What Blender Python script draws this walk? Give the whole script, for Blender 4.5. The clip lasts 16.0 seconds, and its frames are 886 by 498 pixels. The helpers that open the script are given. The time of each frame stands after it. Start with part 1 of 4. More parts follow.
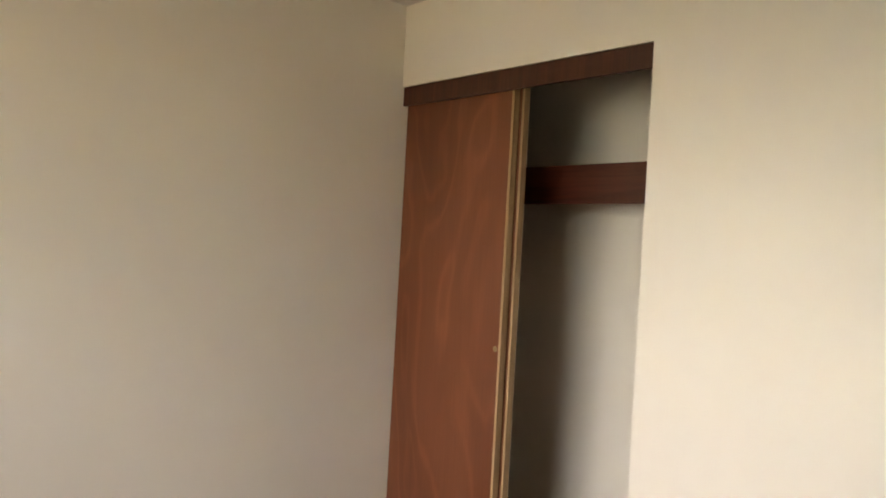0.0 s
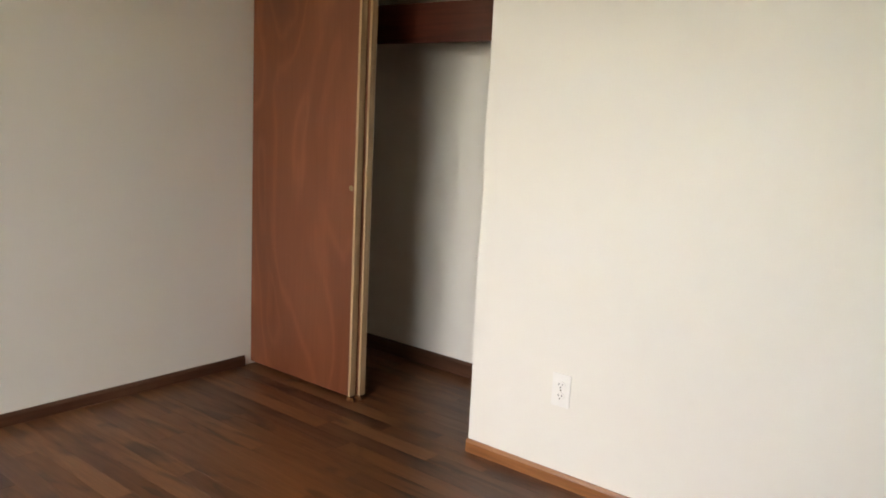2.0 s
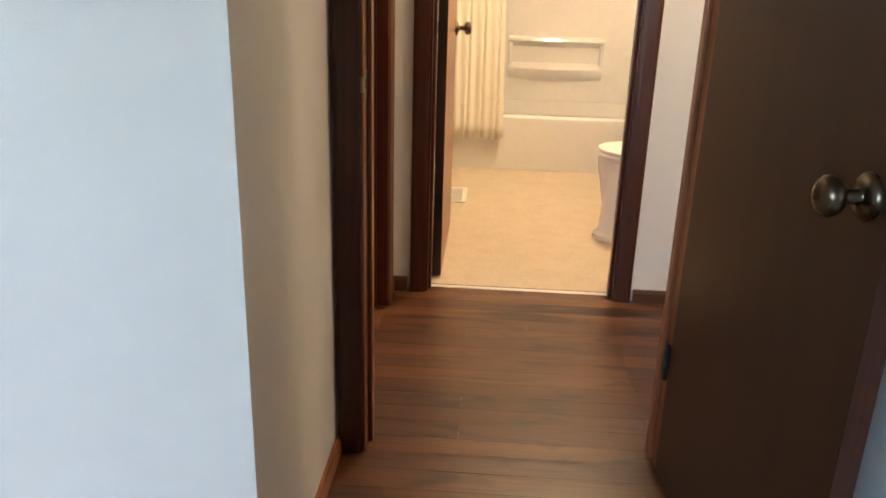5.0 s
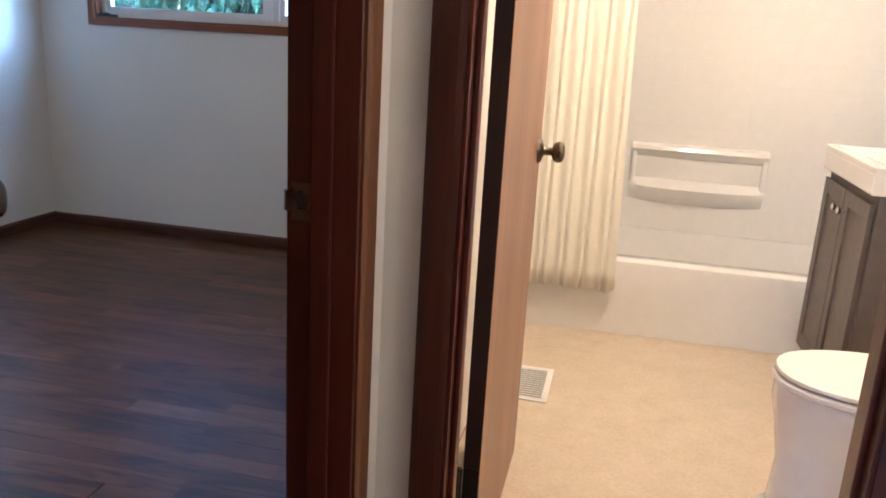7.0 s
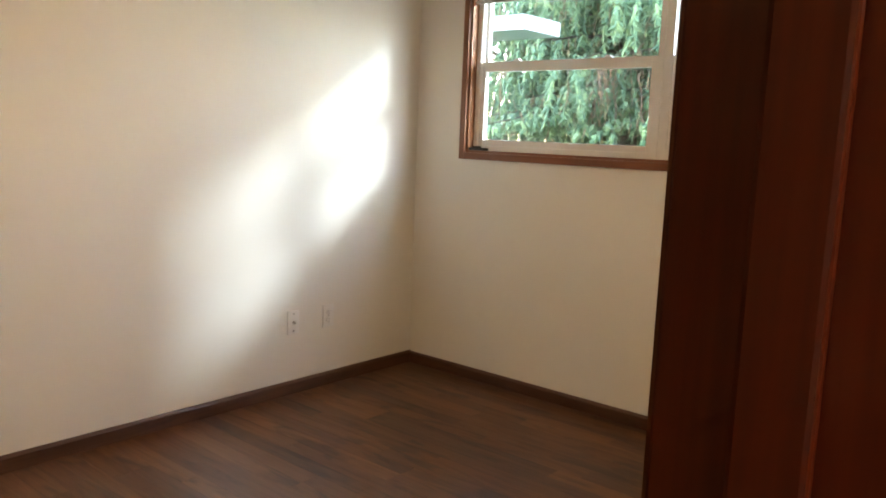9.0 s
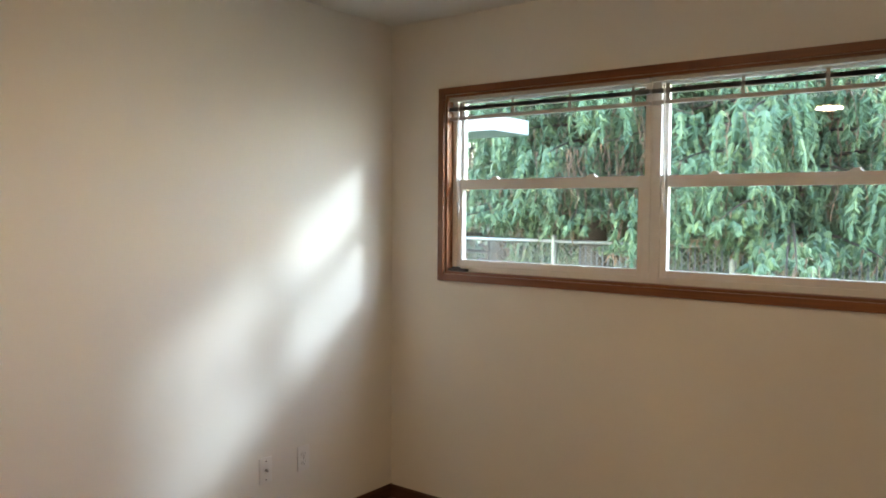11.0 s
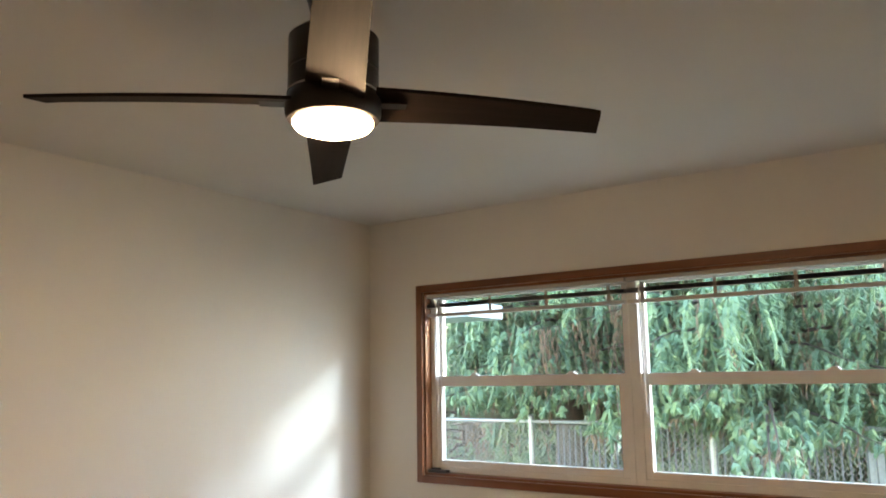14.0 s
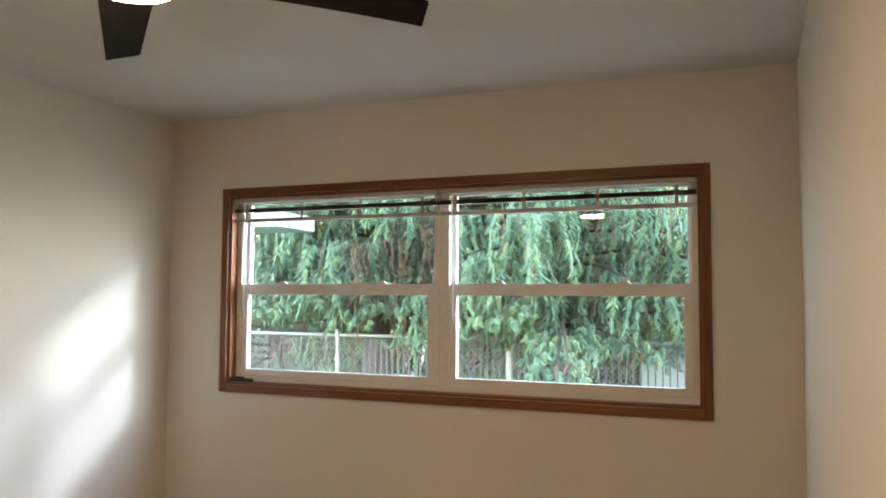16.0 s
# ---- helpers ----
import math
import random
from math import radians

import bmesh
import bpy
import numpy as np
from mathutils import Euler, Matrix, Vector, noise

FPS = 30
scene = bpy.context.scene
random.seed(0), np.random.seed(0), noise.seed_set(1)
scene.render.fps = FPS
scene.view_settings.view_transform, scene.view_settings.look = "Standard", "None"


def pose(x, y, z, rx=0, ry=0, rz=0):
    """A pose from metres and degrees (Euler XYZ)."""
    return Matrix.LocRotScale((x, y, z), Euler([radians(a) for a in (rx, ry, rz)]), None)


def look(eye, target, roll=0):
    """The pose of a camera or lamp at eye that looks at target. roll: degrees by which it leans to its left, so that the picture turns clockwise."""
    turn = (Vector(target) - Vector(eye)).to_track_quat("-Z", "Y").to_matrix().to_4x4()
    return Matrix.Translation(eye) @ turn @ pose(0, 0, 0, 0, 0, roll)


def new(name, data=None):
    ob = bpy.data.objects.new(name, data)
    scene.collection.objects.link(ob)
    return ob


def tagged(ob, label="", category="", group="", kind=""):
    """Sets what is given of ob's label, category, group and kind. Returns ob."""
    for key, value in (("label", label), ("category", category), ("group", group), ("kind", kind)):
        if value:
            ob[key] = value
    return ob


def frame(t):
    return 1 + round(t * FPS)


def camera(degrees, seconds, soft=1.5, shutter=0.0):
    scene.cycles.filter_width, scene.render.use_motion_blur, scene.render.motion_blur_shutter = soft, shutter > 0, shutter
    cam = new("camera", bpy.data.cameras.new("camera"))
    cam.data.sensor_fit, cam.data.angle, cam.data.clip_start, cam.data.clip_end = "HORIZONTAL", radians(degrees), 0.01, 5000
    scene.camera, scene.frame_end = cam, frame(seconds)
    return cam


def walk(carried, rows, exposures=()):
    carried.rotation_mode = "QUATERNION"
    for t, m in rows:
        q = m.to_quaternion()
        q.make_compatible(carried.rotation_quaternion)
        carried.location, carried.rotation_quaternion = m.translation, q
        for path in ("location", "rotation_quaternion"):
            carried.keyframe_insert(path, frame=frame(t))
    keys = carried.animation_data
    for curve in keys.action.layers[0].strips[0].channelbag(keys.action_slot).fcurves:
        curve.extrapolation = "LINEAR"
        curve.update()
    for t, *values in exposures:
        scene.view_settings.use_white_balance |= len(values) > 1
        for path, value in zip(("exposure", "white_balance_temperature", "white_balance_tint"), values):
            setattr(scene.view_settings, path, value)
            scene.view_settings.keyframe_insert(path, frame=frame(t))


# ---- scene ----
cam = camera(58.9, 16.0, soft=1.8)
PATH = [
    (0, (0.017, -2.243, 1.32), (-1.481, -0.918, 1.312), 3.2),
    (0.5, (0.026, -2.234, 1.329), (-1.391, -0.823, 1.284), 3.2),
    (1, (0.044, -2.232, 1.332), (-1.298, -0.751, 1.248), 3.2),
    (1.5, (0.084, -2.216, 1.273), (-1.222, -0.713, 1.089), 3.4),
    (2, (0.118, -2.23, 1.225), (-1.119, -0.694, 0.892), 2.9),
    (2.4, (0.134, -2.205, 1.184), (-1.014, -0.628, 0.742), 2.3),
    (2.7, (0.133, -2.172, 1.172), (-0.897, -0.545, 0.633), 1.8),
    (3, (0.148, -2.148, 1.161), (-0.717, -0.451, 0.551), 1.6),
    (3.5, (0.213, -1.966, 1.108), (-0.326, -0.158, 0.443), 1.7),
    (4, (0.248, -1.696, 1.119), (0.01, 0.166, 0.429), 0.6),
    (4.2, (0.266, -1.581, 1.125), (0.108, 0.288, 0.431), 0.1),
    (6.3, (0.421, -0.038, 1.175), (0.315, 1.876, 0.607), 2.6),
    (6.5, (0.415, 0.106, 1.171), (0.23, 2.018, 0.617), 2.7),
    (6.8, (0.389, 0.324, 1.178), (0.08, 2.226, 0.64), 3.2),
    (7, (0.379, 0.447, 1.183), (-0.032, 2.335, 0.666), 3.3),
    (7.5, (0.343, 0.703, 1.184), (-0.402, 2.5, 0.719), 4.2),
    (8, (0.258, 0.926, 1.186), (-0.779, 2.581, 0.755), 3.2),
    (8.3, (0.192, 1.018, 1.203), (-0.965, 2.601, 0.81), 2.9),
    (8.6, (0.125, 1.112, 1.221), (-1.134, 2.63, 0.888), 2.5),
    (11, (-0.179, 1.355, 1.493), (-1.399, 2.937, 1.394), 0.4),
    (11.5, (-0.182, 1.344, 1.546), (-1.391, 2.937, 1.517), 0.3),
    (12, (-0.197, 1.351, 1.573), (-1.394, 2.951, 1.648), -0.3),
    (12.5, (-0.207, 1.339, 1.605), (-1.394, 2.939, 1.789), -0.9),
    (13, (-0.199, 1.321, 1.629), (-1.38, 2.911, 1.905), -1.1),
    (13.5, (-0.198, 1.327, 1.635), (-1.375, 2.911, 1.963), -0.9),
    (14, (-0.214, 1.336, 1.628), (-1.357, 2.944, 1.955), -0.8),
    (14.5, (-0.225, 1.35, 1.607), (-1.307, 3.008, 1.896), -0.4),
    (15, (-0.237, 1.376, 1.599), (-1.226, 3.099, 1.829), -0.1),
    (15.5, (-0.246, 1.383, 1.598), (-1.113, 3.177, 1.77), 0.1),
    (16, (-0.253, 1.396, 1.59), (-0.993, 3.25, 1.71), 0.3),
]
walk(cam, [(t, look(eye, target, roll)) for t, eye, target, roll in PATH],
     exposures=[(0.0, 4.25, 8600, 18), (1.5, 4.25, 8200, 17), (2.5, 4.25, 7200, 13), (3.5, 4.25, 6700, 10), (4.2, 4.2, 6500, 9), (6.3, 4.2, 4600, 13), (7.4, 4.2, 4600, 13), (8.0, 4.35, 5900, 13), (8.6, 4.5, 7900, 14), (11.0, 4.05, 7500, 15), (16.0, 4.1, 7600, 17)])

# ---- light ----
SUN_DIR = Vector((1.0, 0.62, 0.47)).normalized()      # towards the sun
world = bpy.data.worlds.new("sky_world")
scene.world = world
world.use_nodes = True
wn = world.node_tree
wn.nodes.clear()
sky = wn.nodes.new("ShaderNodeTexSky")
sky.sky_type = 'NISHITA'
sky.sun_disc = False
sky.sun_elevation = math.asin(SUN_DIR.z)
sky.sun_rotation = math.atan2(SUN_DIR.x, SUN_DIR.y)
sky.air_density, sky.dust_density, sky.ozone_density = 1.0, 0.05, 1.0
bg = wn.nodes.new("ShaderNodeBackground")
bg.inputs[1].default_value = 0.15
wo = wn.nodes.new("ShaderNodeOutputWorld")
wn.links.new(sky.outputs[0], bg.inputs[0])
wn.links.new(bg.outputs[0], wo.inputs[0])
sun = new("sun", bpy.data.lights.new("sun", 'SUN'))
sun.data.energy, sun.data.angle, sun.data.color = 0.21, radians(8), (0.57, 0.79, 1.0)
sun.matrix_world = look((6, 6, 6), Vector((6, 6, 6)) - SUN_DIR)

# the sky's light through the first bedroom's window
day = new("window_daylight", bpy.data.lights.new("window_daylight", 'AREA'))
day.data.shape, day.data.size, day.data.size_y = 'RECTANGLE', 2.0, 0.95
day.data.energy, day.data.color, day.data.spread = 1.9, (0.86, 0.92, 1.0), radians(86)
day.matrix_world = look((-1.47, -3.60, 1.55), (-1.42, -2.0, 0.36))

# light thrown up through the same window by the ground outside
bounce = new("window_ground_light", bpy.data.lights.new("window_ground_light", 'AREA'))
bounce.data.shape, bounce.data.size, bounce.data.size_y = 'RECTANGLE', 2.0, 0.95
bounce.data.energy, bounce.data.color, bounce.data.spread = 0.33, (1.0, 0.76, 0.46), radians(110)
bounce.matrix_world = look((-1.47, -3.58, 1.50), (-1.95, -2.0, 2.35))

# ---- materials ----
def mat(name, color, rough=0.6, metal=0.0):
    m = bpy.data.materials.new(name)
    m.use_nodes = True
    b = m.node_tree.nodes["Principled BSDF"]
    b.inputs["Base Color"].default_value = (*color, 1)
    b.inputs["Roughness"].default_value = rough
    b.inputs["Metallic"].default_value = metal
    return m, m.node_tree, b


def nd(nt, kind, **inputs):
    n = nt.nodes.new("ShaderNode" + kind)
    for k, v in inputs.items():
        n.inputs[k.replace("_", " ")].default_value = v
    return n


def coords(nt, scale=(1, 1, 1), by_object=False):
    """World-size coordinates, stretched; by_object shifts each object's pattern at random."""
    tc = nt.nodes.new("ShaderNodeTexCoord")
    mp = nd(nt, "Mapping", Scale=scale)
    nt.links.new(tc.outputs["Object"], mp.inputs["Vector"])
    if by_object:
        oi = nt.nodes.new("ShaderNodeObjectInfo")
        mu = nt.nodes.new("ShaderNodeMath")
        mu.operation, mu.inputs[1].default_value = 'MULTIPLY', 37.0
        nt.links.new(oi.outputs["Random"], mu.inputs[0])
        nt.links.new(mu.outputs[0], mp.inputs["Location"])
    return mp.outputs["Vector"]


def ramp(nt, src, stops):
    r = nt.nodes.new("ShaderNodeValToRGB")
    el = r.color_ramp.elements
    while len(el) < len(stops):
        el.new(0.5)
    for e, (p, c) in zip(el, stops):
        e.position, e.color = p, (*c, 1)
    nt.links.new(src, r.inputs[0])
    return r.outputs[0]


def mixed(nt, kind, fac, a, b):
    m = nt.nodes.new("ShaderNodeMix")
    m.data_type, m.blend_type = 'RGBA', kind
    for sock, v in ((m.inputs[0], fac), (m.inputs[6], a), (m.inputs[7], b)):
        if isinstance(v, (int, float)):
            sock.default_value = v
        elif isinstance(v, tuple):
            sock.default_value = (*v, 1)
        else:
            nt.links.new(v, sock)
    return m.outputs[2]


def relief(nt, bsdf, src, strength, distance):
    b = nd(nt, "Bump", Strength=strength, Distance=distance)
    nt.links.new(src, b.inputs["Height"])
    nt.links.new(b.outputs[0], bsdf.inputs["Normal"])


def painted(name, color, rough=0.55, grain=0.25):
    m, nt, b = mat(name, color, rough)
    v = coords(nt)
    big = nd(nt, "TexNoise", Scale=1.3, Detail=4.0)
    fine = nd(nt, "TexNoise", Scale=230.0, Detail=2.0)
    for n in (big, fine):
        nt.links.new(v, n.inputs["Vector"])
    dark = tuple(c * 0.94 for c in color)
    nt.links.new(ramp(nt, big.outputs[0], [(0.3, dark), (0.7, color)]), b.inputs["Base Color"])
    relief(nt, b, fine.outputs[0], grain, 0.0015)
    return m


def wooden(name, dark, mid, light, rough=0.4, along=2, scale=1.0, by_object=True, swirl=1.2, coat=0.0):
    """Wood with its grain along one axis: long fibres over broad wavy figure."""
    m, nt, b = mat(name, mid, rough)
    st = [14.0 * scale] * 3
    st[along] = 0.9 * scale
    v = coords(nt, tuple(st), by_object)
    fig = nd(nt, "TexNoise", Scale=1.0, Detail=5.0, Roughness=0.6, Distortion=swirl)
    st2 = [160.0] * 3
    st2[along] = 5.0
    v2 = coords(nt, tuple(st2), by_object)
    fib = nd(nt, "TexNoise", Scale=1.0, Detail=3.0)
    nt.links.new(v, fig.inputs["Vector"])
    nt.links.new(v2, fib.inputs["Vector"])
    col = ramp(nt, fig.outputs[0], [(0.30, dark), (0.50, mid), (0.72, light)])
    fibres = ramp(nt, fib.outputs[0], [(0.35, (0.72, 0.70, 0.68)), (0.6, (1, 1, 1))])
    nt.links.new(mixed(nt, 'MULTIPLY', 0.7, col, fibres), b.inputs["Base Color"])
    b.inputs["Coat Weight"].default_value = coat
    b.inputs["Coat Roughness"].default_value = 0.2
    relief(nt, b, fib.outputs[0], 0.15, 0.0006)
    return m


def plank_wood(name):
    """Brown floor strips: each its own tone, dark knots and streaks, worn satin gloss."""
    m, nt, b = mat(name, (0.12, 0.06, 0.03), 0.36)
    oi = nt.nodes.new("ShaderNodeObjectInfo")
    tone = ramp(nt, oi.outputs["Random"], [(0.0, (0.070, 0.026, 0.011)), (0.4, (0.104, 0.036, 0.012)), (0.75, (0.128, 0.047, 0.016)), (1.0, (0.165, 0.069, 0.027))])
    v = coords(nt, (1.6, 16.0, 16.0), True)
    fig = nd(nt, "TexNoise", Scale=1.0, Detail=6.0, Roughness=0.65, Distortion=1.6)
    v2 = coords(nt, (6.0, 190.0, 190.0), True)
    fib = nd(nt, "TexNoise", Scale=1.0, Detail=3.0)
    v3 = coords(nt, (3.2, 11.0, 11.0), True)
    knot = nd(nt, "TexNoise", Scale=1.0, Detail=2.0, Distortion=0.8)
    for a, n in ((v, fig), (v2, fib), (v3, knot)):
        nt.links.new(a, n.inputs["Vector"])
    c = mixed(nt, 'MULTIPLY', 0.85, tone, ramp(nt, fig.outputs[0], [(0.30, (0.38, 0.34, 0.32)), (0.47, (0.95, 0.92, 0.9)), (0.62, (1.0, 1.0, 1.0)), (0.75, (1.4, 1.35, 1.25))]))
    c = mixed(nt, 'MULTIPLY', 0.75, c, ramp(nt, fib.outputs[0], [(0.35, (0.62, 0.6, 0.58)), (0.6, (1, 1, 1))]))
    c = mixed(nt, 'MULTIPLY', 0.8, c, ramp(nt, knot.outputs[0], [(0.33, (0.22, 0.19, 0.18)), (0.45, (1, 1, 1))]))
    nt.links.new(c, b.inputs["Base Color"])
    rr = ramp(nt, fig.outputs[0], [(0.3, (0.42, 0.42, 0.42)), (0.7, (0.31, 0.31, 0.31))])
    nt.links.new(rr, b.inputs["Roughness"])
    relief(nt, b, fib.outputs[0], 0.25, 0.0006)
    return m


def vinyl(name):
    m, nt, b = mat(name, (0.6, 0.5, 0.37), 0.45)
    v = coords(nt)
    a = nd(nt, "TexNoise", Scale=9.0, Detail=7.0, Roughness=0.7)
    f = nd(nt, "TexNoise", Scale=90.0, Detail=3.0)
    for n in (a, f):
        nt.links.new(v, n.inputs["Vector"])
    c = ramp(nt, a.outputs[0], [(0.3, (0.55, 0.45, 0.32)), (0.5, (0.60, 0.50, 0.37)), (0.7, (0.64, 0.54, 0.41))])
    c = mixed(nt, 'MULTIPLY', 0.35, c, ramp(nt, f.outputs[0], [(0.35, (0.75, 0.7, 0.62)), (0.6, (1, 1, 1))]))
    nt.links.new(c, b.inputs["Base Color"])
    relief(nt, b, f.outputs[0], 0.1, 0.001)
    return m


def plain(name, color, rough, metal=0.0, wear=0.12, coat=0.0):
    """A paint, plastic or metal with slight smudges in tone and gloss."""
    m, nt, b = mat(name, color, rough, metal)
    n = nd(nt, "TexNoise", Scale=22.0, Detail=5.0)
    nt.links.new(coords(nt), n.inputs["Vector"])
    lo = tuple(c * (1 - wear) for c in color)
    nt.links.new(ramp(nt, n.outputs[0], [(0.35, lo), (0.65, color)]), b.inputs["Base Color"])
    nt.links.new(ramp(nt, n.outputs[0], [(0.3, (rough * 0.85,) * 3), (0.7, (min(1, rough * 1.15),) * 3)]), b.inputs["Roughness"])
    b.inputs["Coat Weight"].default_value = coat
    return m


def glowing(name, color, strength):
    m, nt, b = mat(name, (0.8, 0.8, 0.8), 0.5)
    b.inputs["Emission Color"].default_value = (*color, 1)
    b.inputs["Emission Strength"].default_value = strength
    return m


def leafy(name, lo, mid, hi):
    m, nt, b = mat(name, mid, 0.65)
    g = nt.nodes.new("ShaderNodeNewGeometry")
    n = nd(nt, "TexNoise", Scale=2.2, Detail=3.0)
    f = nd(nt, "TexNoise", Scale=120.0, Detail=2.0)
    v = coords(nt)
    nt.links.new(v, n.inputs["Vector"])
    nt.links.new(v, f.inputs["Vector"])
    c = ramp(nt, g.outputs["Random Per Island"], [(0.0, lo), (0.55, mid), (1.0, hi)])
    c = mixed(nt, 'MULTIPLY', 0.6, c, ramp(nt, n.outputs[0], [(0.3, (0.55, 0.6, 0.6)), (0.7, (1.2, 1.15, 1.0))]))
    nt.links.new(c, b.inputs["Base Color"])
    b.inputs["Transmission Weight"].default_value = 0.0
    relief(nt, b, f.outputs[0], 0.6, 0.01)
    return m


M_WALL = painted("wall_paint", (0.77, 0.735, 0.665))
M_CEIL = painted("ceiling_paint", (0.74, 0.73, 0.69), 0.8, 0.7)
M_PLANK = plank_wood("floor_planks")
M_SUBFLOOR = plain("dark_joint", (0.06, 0.028, 0.014), 0.8)
def rotary_veneer(name):
    """Rotary-cut plywood: slow wandering contour figure with pale outlines."""
    m, nt, b = mat(name, (0.2, 0.06, 0.03), 0.4)
    v = coords(nt, (2.6, 2.6, 0.75), True)
    n = nd(nt, "TexNoise", Scale=1.0, Detail=2.5, Roughness=0.5, Distortion=0.5)
    nt.links.new(v, n.inputs["Vector"])
    k = nt.nodes.new("ShaderNodeMath")
    k.operation, k.inputs[1].default_value = 'MULTIPLY', 52.0
    w = nt.nodes.new("ShaderNodeMath")
    w.operation = 'SINE'
    nt.links.new(n.outputs[0], k.inputs[0])
    nt.links.new(k.outputs[0], w.inputs[0])
    line = ramp(nt, w.outputs[0], [(0.0, (0.90, 0.87, 0.85)), (0.70, (1.0, 1.0, 1.0)), (0.97, (1.12, 1.15, 1.18))])
    base = ramp(nt, n.outputs[0], [(0.3, (0.130, 0.036, 0.014)), (0.5, (0.170, 0.050, 0.020)), (0.7, (0.205, 0.065, 0.028))])
    v2 = coords(nt, (150.0, 150.0, 4.0), True)
    f = nd(nt, "TexNoise", Scale=1.0, Detail=3.0)
    nt.links.new(v2, f.inputs["Vector"])
    c = mixed(nt, 'MULTIPLY', 0.9, base, line)
    c = mixed(nt, 'MULTIPLY', 0.4, c, ramp(nt, f.outputs[0], [(0.35, (0.78, 0.75, 0.72)), (0.6, (1, 1, 1))]))
    nt.links.new(c, b.inputs["Base Color"])
    relief(nt, b, f.outputs[0], 0.1, 0.0005)
    return m


M_CLOSET_DOOR = rotary_veneer("reddish_plywood_figure")
M_EDGE = wooden("pale_pine_edge", (0.36, 0.22, 0.11), (0.47, 0.31, 0.17), (0.55, 0.38, 0.22), 0.5)
M_DARKTRIM = wooden("dark_brown_trim", (0.040, 0.010, 0.005), (0.062, 0.016, 0.007), (0.09, 0.025, 0.01), 0.38)
M_REDJAMB = wooden("mahogany_jamb", (0.050, 0.008, 0.004), (0.082, 0.014, 0.006), (0.115, 0.022, 0.009), 0.34, coat=0.2)
M_CASING = wooden("brown_casing", (0.085, 0.030, 0.010), (0.13, 0.048, 0.017), (0.17, 0.068, 0.026), 0.4, 2)
M_CASINGX = wooden("brown_casing_level", (0.15, 0.047, 0.014), (0.21, 0.070, 0.022), (0.27, 0.095, 0.034), 0.4, 0)
M_CASINGZ = wooden("brown_casing_upright", (0.15, 0.047, 0.014), (0.21, 0.070, 0.022), (0.27, 0.095, 0.034), 0.4, 2)
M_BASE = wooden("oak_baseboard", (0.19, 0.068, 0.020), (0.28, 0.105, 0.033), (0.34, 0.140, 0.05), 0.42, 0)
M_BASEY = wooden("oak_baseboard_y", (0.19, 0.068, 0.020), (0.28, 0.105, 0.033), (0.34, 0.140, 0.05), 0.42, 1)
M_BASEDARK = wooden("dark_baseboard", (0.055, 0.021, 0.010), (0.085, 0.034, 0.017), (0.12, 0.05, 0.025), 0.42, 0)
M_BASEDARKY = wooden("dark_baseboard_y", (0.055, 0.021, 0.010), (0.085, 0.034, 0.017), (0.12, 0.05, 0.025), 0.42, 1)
M_DOOR_DARK = wooden("walnut_door", (0.022, 0.0085, 0.004), (0.032, 0.012, 0.005), (0.046, 0.018, 0.008), 0.4, 2, 0.5)
M_DOOR_TAN = wooden("tan_door", (0.22, 0.105, 0.05), (0.30, 0.15, 0.075), (0.36, 0.19, 0.10), 0.4, 2, 0.35)
M_DOOR_BROWN = wooden("brown_door", (0.11, 0.046, 0.024), (0.15, 0.065, 0.034), (0.19, 0.085, 0.046), 0.4, 2, 0.35)
M_DARKEDGE = plain("dark_door_edge", (0.035, 0.016, 0.012), 0.5)
M_SHELF = wooden("cherry_shelf", (0.045, 0.010, 0.005), (0.07, 0.016, 0.008), (0.10, 0.025, 0.012), 0.35, 0)
M_BRONZE = plain("aged_bronze", (0.17, 0.14, 0.10), 0.28, 1.0, 0.3)
M_BRASS = plain("worn_brass", (0.42, 0.34, 0.22), 0.38, 1.0, 0.25)
M_BLACK = plain("black_metal", (0.012, 0.011, 0.010), 0.45)
M_FAN = plain("dark_bronze_fan", (0.022, 0.016, 0.013), 0.38, 0.2)
M_BLADE = wooden("dark_fan_blade", (0.014, 0.009, 0.007), (0.020, 0.013, 0.010), (0.030, 0.019, 0.014), 0.7, 0)
M_BLADE.node_tree.nodes["Principled BSDF"].inputs["Specular IOR Level"].default_value = 0.12
M_PLASTIC = plain("white_plastic", (0.78, 0.76, 0.72), 0.4, 0, 0.04)
M_SLOT = plain("dark_slot", (0.05, 0.045, 0.04), 0.7)
M_VINYLFRAME = plain("white_window_vinyl", (0.78, 0.76, 0.73), 0.4, 0, 0.05)
# white blind toned grey-brown: its backlit shade is put into the colour
M_BLIND = plain("shaded_white_blind", (0.52, 0.48, 0.44), 0.5, 0, 0.06)
M_TUB = plain("white_acrylic", (0.80, 0.78, 0.75), 0.16, 0, 0.03, 0.3)
M_CERAMIC = plain("white_ceramic", (0.80, 0.78, 0.75), 0.10, 0, 0.03, 0.4)
M_CURTAIN = painted("cream_curtain", (0.80, 0.76, 0.65), 0.8, 0.12)
M_VANITY = plain("grey_brown_cabinet", (0.13, 0.105, 0.09), 0.45, 0, 0.18)
M_VINYL = vinyl("cream_sheet_vinyl")
M_CHROME = plain("brushed_nickel", (0.6, 0.58, 0.55), 0.25, 1.0, 0.1)
M_GALV = plain("galvanised_steel", (0.42, 0.45, 0.47), 0.45, 0.7, 0.2)
M_SLAT = plain("weathered_blue_grey_slats", (0.10, 0.125, 0.15), 0.6, 0.0, 0.25)
M_GREEN = leafy("spruce_needles", (0.070, 0.150, 0.095), (0.125, 0.235, 0.140), (0.20, 0.29, 0.14))
